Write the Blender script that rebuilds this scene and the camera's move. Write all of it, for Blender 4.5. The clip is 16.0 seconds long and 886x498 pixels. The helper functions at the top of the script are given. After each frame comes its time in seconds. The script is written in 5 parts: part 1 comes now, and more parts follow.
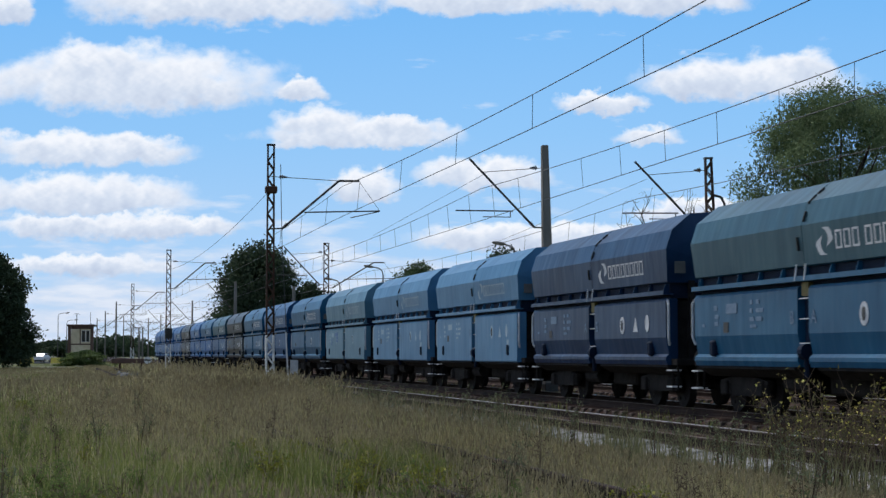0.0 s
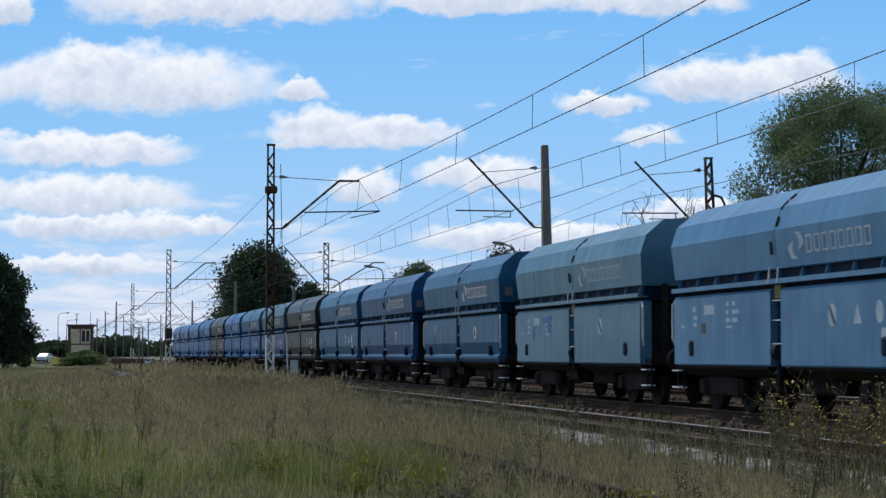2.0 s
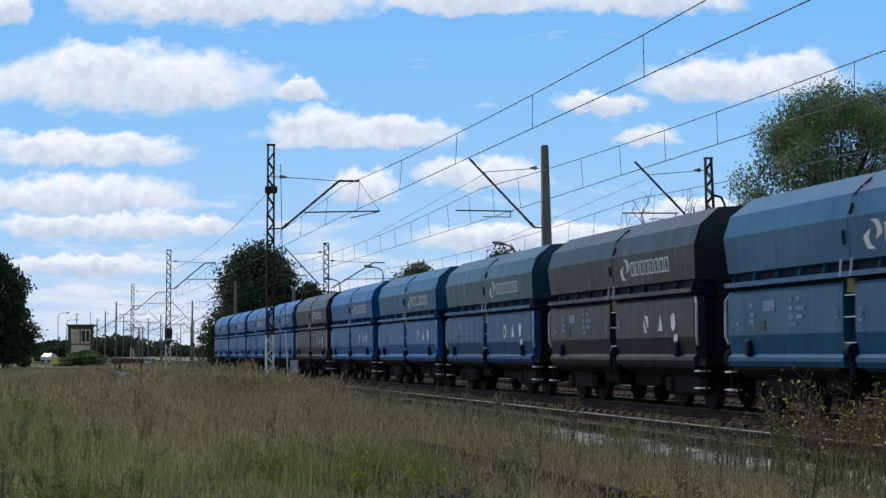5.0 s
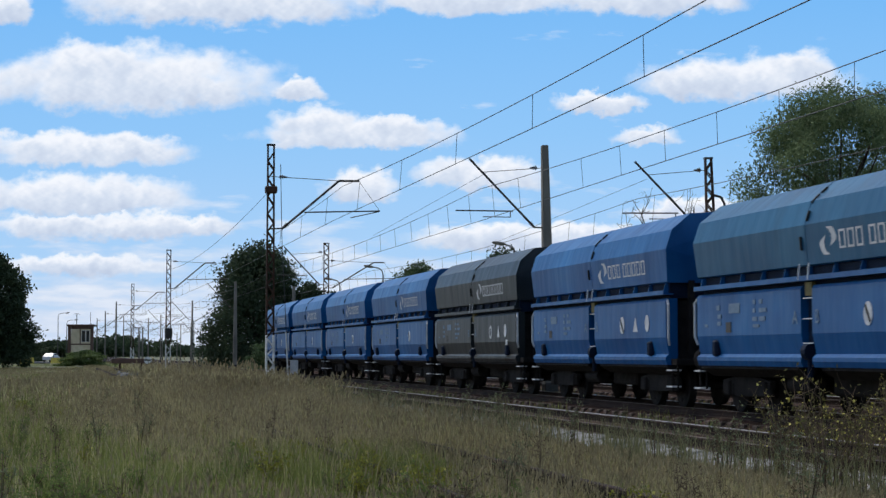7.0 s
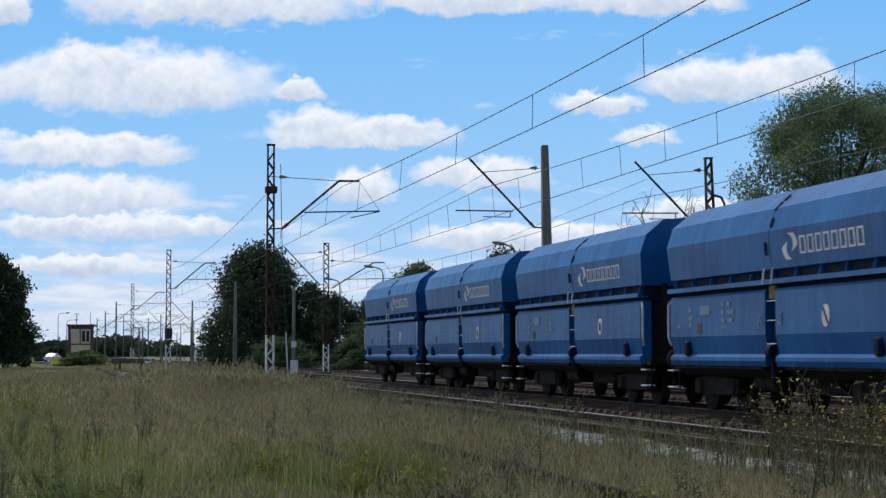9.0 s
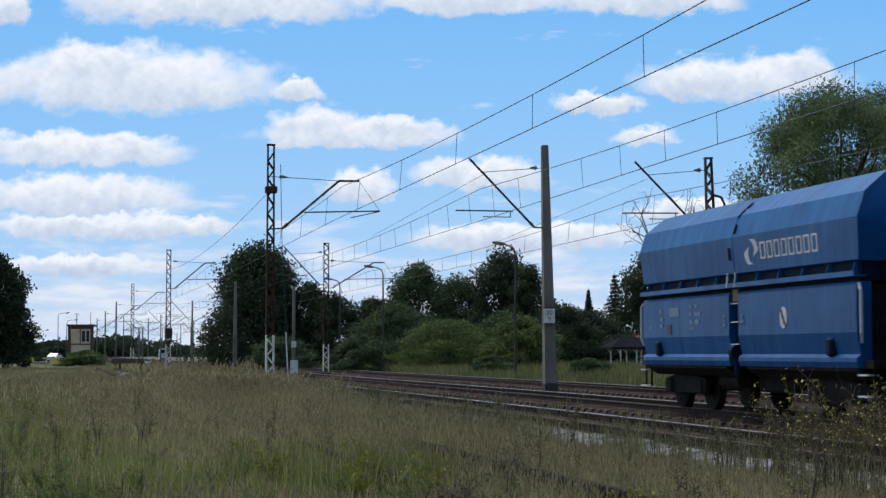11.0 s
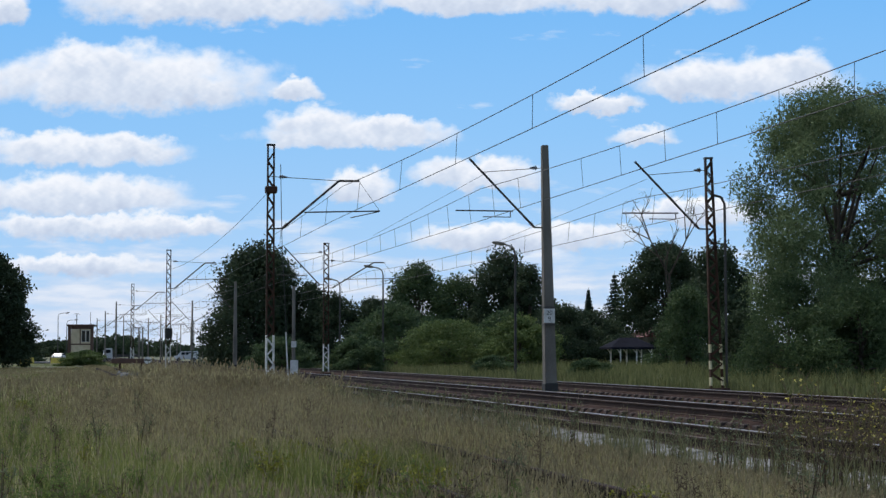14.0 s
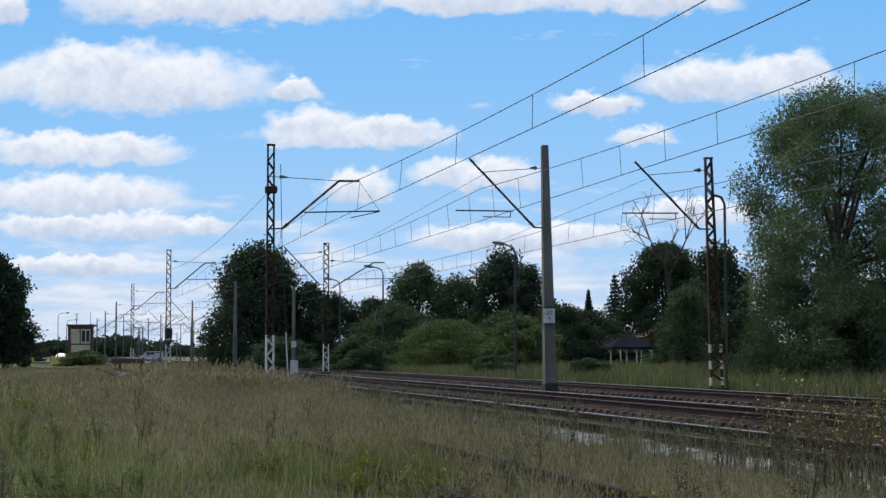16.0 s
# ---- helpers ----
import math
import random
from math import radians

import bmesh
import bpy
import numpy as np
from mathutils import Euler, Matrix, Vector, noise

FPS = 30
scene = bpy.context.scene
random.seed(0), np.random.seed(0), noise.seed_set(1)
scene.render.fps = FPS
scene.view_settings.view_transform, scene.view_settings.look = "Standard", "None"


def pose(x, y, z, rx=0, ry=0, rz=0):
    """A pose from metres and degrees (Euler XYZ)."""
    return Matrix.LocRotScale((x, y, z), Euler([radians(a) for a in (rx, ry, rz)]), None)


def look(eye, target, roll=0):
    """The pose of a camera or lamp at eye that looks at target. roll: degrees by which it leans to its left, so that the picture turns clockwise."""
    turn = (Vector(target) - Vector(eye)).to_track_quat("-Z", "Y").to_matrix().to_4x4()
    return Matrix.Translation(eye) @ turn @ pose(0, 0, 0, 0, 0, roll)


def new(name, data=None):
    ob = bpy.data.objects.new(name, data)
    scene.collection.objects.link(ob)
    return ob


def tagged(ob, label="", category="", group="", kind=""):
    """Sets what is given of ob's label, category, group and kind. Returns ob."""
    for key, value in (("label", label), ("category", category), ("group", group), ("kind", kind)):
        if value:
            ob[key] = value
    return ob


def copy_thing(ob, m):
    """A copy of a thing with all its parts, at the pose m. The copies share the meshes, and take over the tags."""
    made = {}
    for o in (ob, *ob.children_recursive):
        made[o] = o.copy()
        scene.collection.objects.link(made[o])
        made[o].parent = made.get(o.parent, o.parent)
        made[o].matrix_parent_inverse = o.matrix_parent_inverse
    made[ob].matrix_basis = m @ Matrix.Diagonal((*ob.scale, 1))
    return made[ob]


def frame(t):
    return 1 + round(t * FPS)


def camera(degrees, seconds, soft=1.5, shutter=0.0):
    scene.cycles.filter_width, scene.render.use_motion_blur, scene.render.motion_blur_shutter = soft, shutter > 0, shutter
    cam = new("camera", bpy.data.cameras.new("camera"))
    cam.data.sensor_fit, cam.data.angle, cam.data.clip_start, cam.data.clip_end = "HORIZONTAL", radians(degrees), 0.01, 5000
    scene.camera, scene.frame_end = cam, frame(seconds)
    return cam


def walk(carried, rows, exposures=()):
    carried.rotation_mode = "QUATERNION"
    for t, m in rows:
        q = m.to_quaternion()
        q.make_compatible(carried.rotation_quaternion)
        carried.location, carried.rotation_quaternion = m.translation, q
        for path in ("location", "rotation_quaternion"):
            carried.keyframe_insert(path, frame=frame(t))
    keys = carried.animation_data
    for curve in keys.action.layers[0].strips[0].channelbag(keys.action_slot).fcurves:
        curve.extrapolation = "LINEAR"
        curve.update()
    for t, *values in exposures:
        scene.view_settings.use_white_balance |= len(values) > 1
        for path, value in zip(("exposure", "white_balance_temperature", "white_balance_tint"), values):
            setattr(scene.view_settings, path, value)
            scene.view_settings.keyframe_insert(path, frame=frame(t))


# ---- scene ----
# ---- camera: a tripod beside a railway, eye 1.16 m above the rail heads; +Y runs along the line ----
EYE = (0.0, 0.0, 1.16)
HEADING, TILT = 12.42, 3.434
cam = camera(2 * math.degrees(math.atan(784 / 3100)), 16.0, soft=1.4, shutter=0.12)
stand = pose(*EYE, 90 + TILT, 0, -HEADING)
walk(cam, [(0.0, stand), (16.0, stand)])

# ---- world, sun ----
SUN_ELEV, SUN_AZ = 56.0, -26.0     # azimuth from +Y towards +X
world = bpy.data.worlds.new("sky")
scene.world = world
world.use_nodes = True
wn = world.node_tree.nodes
sky = wn.new("ShaderNodeTexSky")
sky.sky_type = "NISHITA"
sky.sun_disc = False
sky.sun_elevation = radians(SUN_ELEV)
sky.sun_rotation = radians(SUN_AZ)
sky.dust_density, sky.ozone_density = 2.0, 1.0
wn["Background"].inputs["Strength"].default_value = 0.165
world.node_tree.links.new(sky.outputs[0], wn["Background"].inputs["Color"])
sun_data = bpy.data.lights.new("sun", "SUN")
sun_data.energy, sun_data.angle, sun_data.color = 1.95, radians(18), (1.0, 0.95, 0.86)
sun = new("sun", sun_data)
sd = Vector((math.sin(radians(SUN_AZ)) * math.cos(radians(SUN_ELEV)), math.cos(radians(SUN_AZ)) * math.cos(radians(SUN_ELEV)), math.sin(radians(SUN_ELEV))))
sun.matrix_basis = look(sd * 200, (0, 0, 0))


# ---- materials ----
def srgb(r, g, b):
    return tuple(((c / 255) / 12.92 if c <= 10 else ((c / 255 + 0.055) / 1.055) ** 2.4) for c in (r, g, b)) + (1.0,)


def nodes_of(name):
    m = bpy.data.materials.new(name)
    m.use_nodes = True
    return m, m.node_tree.nodes, m.node_tree.links


def ramp(nodes, stops):
    r = nodes.new("ShaderNodeValToRGB")
    e = r.color_ramp.elements
    while len(e) < len(stops):
        e.new(0.5)
    for k, (p, c) in zip(e, stops):
        k.position, k.color = p, (*c[:3], 1)
    return r


def surface(name, dark, light, scale=3.0, rough=0.7, metal=0.0, bump=0.2, fine=40.0, stretch=(1, 1, 1), island=0.0, piece=0.0, dirt=None, spec=0.5, sheen=0.0):
    """Two scales of noise between two colours, with a fine relief; island / piece vary it from blade to blade or object to object."""
    m, n, l = nodes_of(name)
    b = n["Principled BSDF"]
    tc, mp = n.new("ShaderNodeTexCoord"), n.new("ShaderNodeMapping")
    mp.inputs["Scale"].default_value = stretch
    l.new(tc.outputs["Object"], mp.inputs["Vector"])
    big, small = n.new("ShaderNodeTexNoise"), n.new("ShaderNodeTexNoise")
    big.inputs["Scale"].default_value, big.inputs["Detail"].default_value = scale, 6
    small.inputs["Scale"].default_value, small.inputs["Detail"].default_value = fine, 4
    l.new(mp.outputs[0], big.inputs["Vector"])
    l.new(mp.outputs[0], small.inputs["Vector"])
    mix = n.new("ShaderNodeMath")
    mix.operation = "MULTIPLY_ADD"
    l.new(small.outputs["Fac"], mix.inputs[0])
    mix.inputs[1].default_value = 0.35
    l.new(big.outputs["Fac"], mix.inputs[2])
    fac = mix.outputs[0]
    if island or piece:
        src = n.new("ShaderNodeNewGeometry").outputs["Random Per Island"] if island else n.new("ShaderNodeObjectInfo").outputs["Random"]
        add = n.new("ShaderNodeMath")
        add.operation = "MULTIPLY_ADD"
        l.new(src, add.inputs[0])
        add.inputs[1].default_value = island or piece
        sub = n.new("ShaderNodeMath")
        sub.operation = "SUBTRACT"
        l.new(fac, sub.inputs[0])
        sub.inputs[1].default_value = (island or piece) / 2
        l.new(sub.outputs[0], add.inputs[2])
        fac = add.outputs[0]
    stops = [(0.42, dark), (0.92, light)]
    if dirt:
        stops = [(0.36, dirt), (0.5, dark), (0.92, light)]
    r = ramp(n, stops)
    l.new(fac, r.inputs[0])
    l.new(r.outputs[0], b.inputs["Base Color"])
    b.inputs["Roughness"].default_value, b.inputs["Metallic"].default_value = rough, metal
    b.inputs["Specular IOR Level"].default_value = spec
    if bump:
        bp = n.new("ShaderNodeBump")
        bp.inputs["Strength"].default_value = bump
        bp.inputs["Distance"].default_value = 0.02
        l.new(small.outputs["Fac"], bp.inputs["Height"])
        l.new(bp.outputs[0], b.inputs["Normal"])
    return m


def leafy(name, dark, light, island=0.4, trans=0.25, rough=0.6, patch=0.35):
    """Leaf or blade: diffuse, with some light passing through."""
    m, n, l = nodes_of(name)
    b = n["Principled BSDF"]
    g = n.new("ShaderNodeNewGeometry")
    tc = n.new("ShaderNodeTexCoord")
    big = n.new("ShaderNodeTexNoise")
    big.inputs["Scale"].default_value, big.inputs["Detail"].default_value = patch, 5
    l.new(tc.outputs["Object"], big.inputs["Vector"])
    add = n.new("ShaderNodeMath")
    add.operation = "MULTIPLY_ADD"
    l.new(g.outputs["Random Per Island"], add.inputs[0])
    add.inputs[1].default_value = island
    off = n.new("ShaderNodeMath")
    off.operation = "MULTIPLY_ADD"
    l.new(big.outputs["Fac"], off.inputs[0])
    off.inputs[1].default_value, off.inputs[2].default_value = 1.6, -0.8 + 0.5 - island / 2
    l.new(off.outputs[0], add.inputs[2])
    r = ramp(n, [(0.1, dark), (0.9, light)])
    l.new(add.outputs[0], r.inputs[0])
    l.new(r.outputs[0], b.inputs["Base Color"])
    b.inputs["Roughness"].default_value = rough
    b.inputs["Specular IOR Level"].default_value = 0.08
    t = n.new("ShaderNodeBsdfTranslucent")
    l.new(r.outputs[0], t.inputs["Color"])
    mx = n.new("ShaderNodeMixShader")
    mx.inputs[0].default_value = trans
    l.new(b.outputs[0], mx.inputs[1])
    l.new(t.outputs[0], mx.inputs[2])
    l.new(mx.outputs[0], n["Material Output"].inputs[0])
    return m


def wagon_paint(name, base, faded):
    """Weathered wagon paint: sun-faded patches, vertical rain streaks and coal dust."""
    m, n, l = nodes_of(name)
    b = n["Principled BSDF"]
    tc = n.new("ShaderNodeTexCoord")
    oi = n.new("ShaderNodeObjectInfo")
    shift = n.new("ShaderNodeVectorMath")
    shift.operation = "ADD"
    scl = n.new("ShaderNodeMath")
    scl.operation = "MULTIPLY"
    scl.inputs[1].default_value = 50
    l.new(oi.outputs["Random"], scl.inputs[0])
    l.new(tc.outputs["Object"], shift.inputs[0])
    l.new(scl.outputs[0], shift.inputs[1])
    def nz(stretch, scale, detail):
        mp, t = n.new("ShaderNodeMapping"), n.new("ShaderNodeTexNoise")
        mp.inputs["Scale"].default_value = stretch
        t.inputs["Scale"].default_value, t.inputs["Detail"].default_value = scale, detail
        l.new(shift.outputs[0], mp.inputs["Vector"])
        l.new(mp.outputs[0], t.inputs["Vector"])
        return t.outputs["Fac"]
    patch, streak, grain = nz((1, 0.5, 0.8), 0.9, 5), nz((1, 2.2, 0.3), 1.3, 4), nz((1, 1, 1), 45, 3)
    r = ramp(n, [(0.35, base), (0.72, faded)])
    l.new(patch, r.inputs[0])
    dirt = ramp(n, [(0.5, (0, 0, 0)), (0.80, (0.32, 0.32, 0.32))])
    l.new(streak, dirt.inputs[0])
    mx = n.new("ShaderNodeMix")
    mx.data_type = "RGBA"
    l.new(dirt.outputs[0], mx.inputs["Factor"])
    l.new(r.outputs[0], mx.inputs["A"])
    mx.inputs["B"].default_value = tuple(0.5 * a + 0.008 for a in base[:3]) + (1,)
    l.new(mx.outputs["Result"], b.inputs["Base Color"])
    rr = n.new("ShaderNodeMapRange")
    rr.inputs["To Min"].default_value, rr.inputs["To Max"].default_value = 0.28, 0.5
    l.new(streak, rr.inputs["Value"])
    l.new(rr.outputs[0], b.inputs["Roughness"])
    b.inputs["Specular IOR Level"].default_value = 0.22
    bp = n.new("ShaderNodeBump")
    bp.inputs["Strength"].default_value, bp.inputs["Distance"].default_value = 0.38, 0.06
    buckle = nz((1, 1.5, 0.45), 1.5, 2)
    l.new(buckle, bp.inputs["Height"])
    bp2 = n.new("ShaderNodeBump")
    bp2.inputs["Strength"].default_value, bp2.inputs["Distance"].default_value = 0.08, 0.004
    l.new(grain, bp2.inputs["Height"])
    l.new(bp.outputs[0], bp2.inputs["Normal"])
    l.new(bp2.outputs[0], b.inputs["Normal"])
    return m


M_GROUND = surface("meadow_soil", (0.070, 0.076, 0.034), (0.145, 0.146, 0.064), 0.35, 0.95, bump=0.6, fine=6)
M_BALLAST = surface("ballast", (0.016, 0.0105, 0.0085), (0.072, 0.046, 0.036), 1.2, 1.0, bump=1.0, fine=28, spec=0.05)
M_PALE = surface("pale_concrete", (0.075, 0.075, 0.068), (0.25, 0.25, 0.24), 2.2, 0.95, bump=0.8, fine=14, piece=0.4, spec=0.2)
M_RAIL = surface("rail_rust", (0.016, 0.010, 0.008), (0.046, 0.028, 0.022), 2.0, 0.85, bump=0.2, spec=0.15)
M_RAILTOP = surface("rail_head_steel", (0.14, 0.12, 0.115), (0.24, 0.212, 0.20), 2.0, 0.42, metal=0.75, bump=0.02)
# near heads: their weaker sky reflection is painted in as a duller brown
M_RAILDULL = surface("rail_head_dim_reflection", (0.05, 0.038, 0.032), (0.12, 0.095, 0.082), 2.0, 0.7, bump=0.05, spec=0.2)
M_SLEEPER = surface("sleeper", (0.019, 0.0125, 0.010), (0.07, 0.046, 0.037), 3.0, 0.9, bump=0.4, piece=0.4)
M_RUSTY = surface("mast_rust", (0.022, 0.014, 0.011), (0.085, 0.045, 0.028), 2.5, 0.85, bump=0.3, spec=0.2)
M_DARKSTEEL = surface("dark_steel", (0.02, 0.019, 0.019), (0.06, 0.055, 0.05), 3.0, 0.6, bump=0.2)
M_WHITE = surface("white_paint", (0.45, 0.45, 0.43), (0.78, 0.78, 0.75), 4.0, 0.6, bump=0.1)
M_YELLOW = surface("yellow_paint", (0.5, 0.36, 0.05), (0.7, 0.55, 0.1), 4.0, 0.6, bump=0.1)
M_BLACK = surface("black_paint", (0.012, 0.012, 0.012), (0.03, 0.03, 0.03), 4.0, 0.6, bump=0.1)
M_CONCRETE = surface("mast_concrete", (0.10, 0.092, 0.078), (0.23, 0.213, 0.183), 1.6, 0.9, bump=0.35, stretch=(1, 1, 0.3))
M_WIRE = surface("copper_wire", (0.03, 0.03, 0.03), (0.06, 0.06, 0.055), 2.0, 0.6, metal=0.3, bump=0.0)
M_PORCELAIN = surface("brown_porcelain", (0.03, 0.02, 0.016), (0.06, 0.035, 0.025), 6.0, 0.25, bump=0.0)
M_UNDER = surface("running_gear", (0.008, 0.008, 0.0085), (0.028, 0.025, 0.024), 4.0, 0.85, bump=0.3, spec=0.1)
# dark blue of dampers and actuators; on the waist it paints in recess shade
M_NAVYGEAR_SHADE = surface("dark_blue_gear_and_recess_shade", (0.004, 0.009, 0.022), (0.008, 0.018, 0.042), 4.0, 0.75, bump=0.2, spec=0.12)
M_OLIVEBOX = surface("dull_yellow_box", (0.10, 0.08, 0.02), (0.22, 0.18, 0.06), 6.0, 0.7, bump=0.1)
M_BARK = surface("bark", (0.03, 0.025, 0.02), (0.1, 0.08, 0.06), 5.0, 0.95, bump=0.8, stretch=(1, 1, 0.2))
M_MARK = surface("worn_white_marking", (0.36, 0.39, 0.42), (0.62, 0.64, 0.66), 5.0, 0.6, bump=0.0)


# ---- building helpers ----
def mesh_of(name, bm):
    me = bpy.data.meshes.new(name)
    bm.to_mesh(me)
    bm.free()
    return me


def part(name, bm, material, parent=None, label="", smooth=False):
    """Links a bmesh as one mesh object, under a thing if one is given."""
    me = mesh_of(name, bm)
    me.materials.append(material)
    if smooth:
        me.shade_smooth()
    ob = new(name, me)
    if parent is not None:
        ob.parent = parent
    if label:
        ob["label"] = label
    return ob


def thing(name, label, category, at=(0, 0, 0), rz=0.0, group="", kind=""):
    ob = new(name)
    ob.empty_display_size = 0.2
    ob.matrix_basis = pose(*at, 0, 0, rz)
    return tagged(ob, label, category, group, kind)


def box(bm, lo, hi, bevel=0.0):
    g = bmesh.ops.create_cube(bm, size=1.0)
    c, s = [(a + b) / 2 for a, b in zip(lo, hi)], [b - a for a, b in zip(lo, hi)]
    bmesh.ops.transform(bm, matrix=Matrix.LocRotScale(c, None, s), verts=g["verts"])
    if bevel:
        edges = list({e for v in g["verts"] for e in v.link_edges})
        bmesh.ops.bevel(bm, geom=edges, offset=bevel, segments=1, affect="EDGES")
    return bm


def tube(bm, a, b, r0, r1=None, seg=8):
    """A round bar from a to b."""
    a, b = Vector(a), Vector(b)
    d = b - a
    m = Matrix.Translation((a + b) / 2) @ d.to_track_quat("Z", "Y").to_matrix().to_4x4()
    bmesh.ops.create_cone(bm, cap_ends=True, segments=seg, radius1=r0, radius2=r0 if r1 is None else r1, depth=d.length, matrix=m)
    return bm


def bar(bm, a, b, w, h):
    """A square bar from a to b."""
    a, b = Vector(a), Vector(b)
    d = b - a
    m = Matrix.Translation((a + b) / 2) @ d.to_track_quat("Z", "Y").to_matrix().to_4x4() @ Matrix.Diagonal((w, h, d.length, 1))
    bmesh.ops.create_cube(bm, size=1.0, matrix=m)
    return bm


def prism(bm, profile, y0, y1):
    """Extrudes a closed (x, z) profile along y."""
    a = [bm.verts.new((x, y0, z)) for x, z in profile]
    b = [bm.verts.new((x, y1, z)) for x, z in profile]
    n = len(profile)
    for i in range(n):
        bm.faces.new((a[i], a[(i + 1) % n], b[(i + 1) % n], b[i]))
    bm.faces.new(a[::-1])
    bm.faces.new(b)
    bmesh.ops.recalc_face_normals(bm, faces=bm.faces)
    return bm


def quick_mesh(name, verts, faces, material):
    """A mesh from arrays; faces all have the same number of corners."""
    verts, faces = np.asarray(verts, np.float32), np.asarray(faces, np.int32)
    me = bpy.data.meshes.new(name)
    me.vertices.add(len(verts))
    me.vertices.foreach_set("co", verts.ravel())
    k = faces.shape[1]
    me.loops.add(faces.size)
    me.loops.foreach_set("vertex_index", faces.ravel())
    me.polygons.add(len(faces))
    me.polygons.foreach_set("loop_start", np.arange(0, faces.size, k, dtype=np.int32))
    me.polygons.foreach_set("loop_total", np.full(len(faces), k, dtype=np.int32))
    me.update(calc_edges=True)
    me.validate()
    me.materials.append(material)
    return me


# ---- sky backdrop with clouds ----
def build_sky():
    m, n, l = nodes_of("sky_and_clouds")
    for x in list(n):
        if x.type == "BSDF_PRINCIPLED":
            n.remove(x)
    tc = n.new("ShaderNodeTexCoord")
    sep = n.new("ShaderNodeSeparateXYZ")
    l.new(tc.outputs["Object"], sep.inputs[0])

    def op(kind, a, b=None, c=None, clamp=False):
        x = n.new("ShaderNodeMath")
        x.operation, x.use_clamp = kind, clamp
        for i, v in enumerate((a, b, c)):
            if v is None:
                continue
            if isinstance(v, (int, float)):
                x.inputs[i].default_value = v
            else:
                l.new(v, x.inputs[i])
        return x.outputs[0]
    u, v = sep.outputs[0], sep.outputs[1]

    def noise_at(sx, sy, scale, detail, ox=0.0, rough=0.55, dist=0.0):
        mp = n.new("ShaderNodeMapping")
        mp.inputs["Scale"].default_value = (sx, sy, 1)
        mp.inputs["Location"].default_value = (ox, 0, 3)
        l.new(tc.outputs["Object"], mp.inputs["Vector"])
        t = n.new("ShaderNodeTexNoise")
        t.inputs["Scale"].default_value, t.inputs["Detail"].default_value, t.inputs["Roughness"].default_value = scale, detail, rough
        t.inputs["Distortion"].default_value = dist
        l.new(mp.outputs[0], t.inputs["Vector"])
        return t.outputs["Fac"]
    puff = noise_at(1.0, 1.5, 0.8, 5, 0.0, 0.46)
    # edges are pushed about before the clouds' outlines are worked out
    wob = op("MULTIPLY_ADD", noise_at(1, 1.3, 0.8, 4, 7.0), 1.8, -0.9)
    wob2 = op("MULTIPLY_ADD", noise_at(1, 1.3, 1.5, 4, 19.0), 0.9, -0.45)
    uu, vv = op("ADD", u, wob), op("ADD", v, wob2)
    top, side = None, None
    for cu, cv, ru, up_, dn in CLOUDS:
        du = op("MULTIPLY", op("SUBTRACT", uu, cu), 1 / ru)
        dv0 = op("SUBTRACT", vv, cv)
        dv = op("MAXIMUM", op("MULTIPLY", dv0, 1 / up_), op("MULTIPLY", dv0, -1 / dn))
        q = op("SUBTRACT", 1.0, op("MULTIPLY_ADD", du, du, op("MULTIPLY", dv, dv)))
        h = op("MULTIPLY", dv0, 1 / up_)
        if top is None:
            top, side = q, h
        else:
            more = op("MULTIPLY_ADD", op("SUBTRACT", q, top), 2.0, 0.5, clamp=True)
            side = op("ADD", op("MULTIPLY", more, h), op("MULTIPLY", op("SUBTRACT", 1.0, more), side))
            top = op("SMOOTH_MAX", q, top, 0.12)
    dens = op("ADD", op("MULTIPLY", op("MAXIMUM", top, -1.2), 0.75), op("MULTIPLY_ADD", puff, 1.1, -0.55))
    # thin streaky layer low over the horizon
    low = noise_at(0.35, 1.6, 1.1, 8, 31.0)
    lowband = n.new("ShaderNodeMapRange")
    l.new(v, lowband.inputs["Value"])
    for k, val in zip(("From Min", "From Max", "To Min", "To Max"), (6.0, 1.0, 0.0, 0.40)):
        lowband.inputs[k].default_value = val
    lowc = op("SUBTRACT", op("ADD", low, lowband.outputs[0]), 0.66)
    lowa = op("MULTIPLY", lowc, 4.0, clamp=True)
    alpha = n.new("ShaderNodeMapRange")
    alpha.interpolation_type = "SMOOTHSTEP"
    l.new(dens, alpha.inputs["Value"])
    alpha.inputs["From Min"].default_value, alpha.inputs["From Max"].default_value = -0.10, 0.50
    # colours
    blue = ramp(n, [(0.0, srgb(196, 220, 245)), (0.25, srgb(172, 210, 248)), (0.6, srgb(145, 199, 249)), (1.0, srgb(120, 186, 247))])
    l.new(op("MULTIPLY", v, 1 / 12.0, clamp=True), blue.inputs[0])
    relief = noise_at(1.0, 1.5, 0.8, 3, 0.14, 0.45)
    broad = noise_at(1.0, 1.5, 0.8, 3, 0.0, 0.45)
    lit = op("ADD", op("MULTIPLY_ADD", side, 0.50, 0.47), op("MULTIPLY", op("SUBTRACT", relief, broad), 1.5))
    lit = op("ADD", lit, op("MULTIPLY_ADD", dens, -0.22, 0.1))
    white = ramp(n, [(0.0, srgb(188, 202, 226)), (0.4, srgb(214, 225, 242)), (0.75, srgb(243, 247, 255)), (1.0, srgb(249, 252, 255))])
    l.new(lit, white.inputs[0])
    lowcol = ramp(n, [(0.3, srgb(196, 212, 238)), (0.75, srgb(232, 240, 252))])
    l.new(op("MULTIPLY_ADD", side, 0.0, low), lowcol.inputs[0])

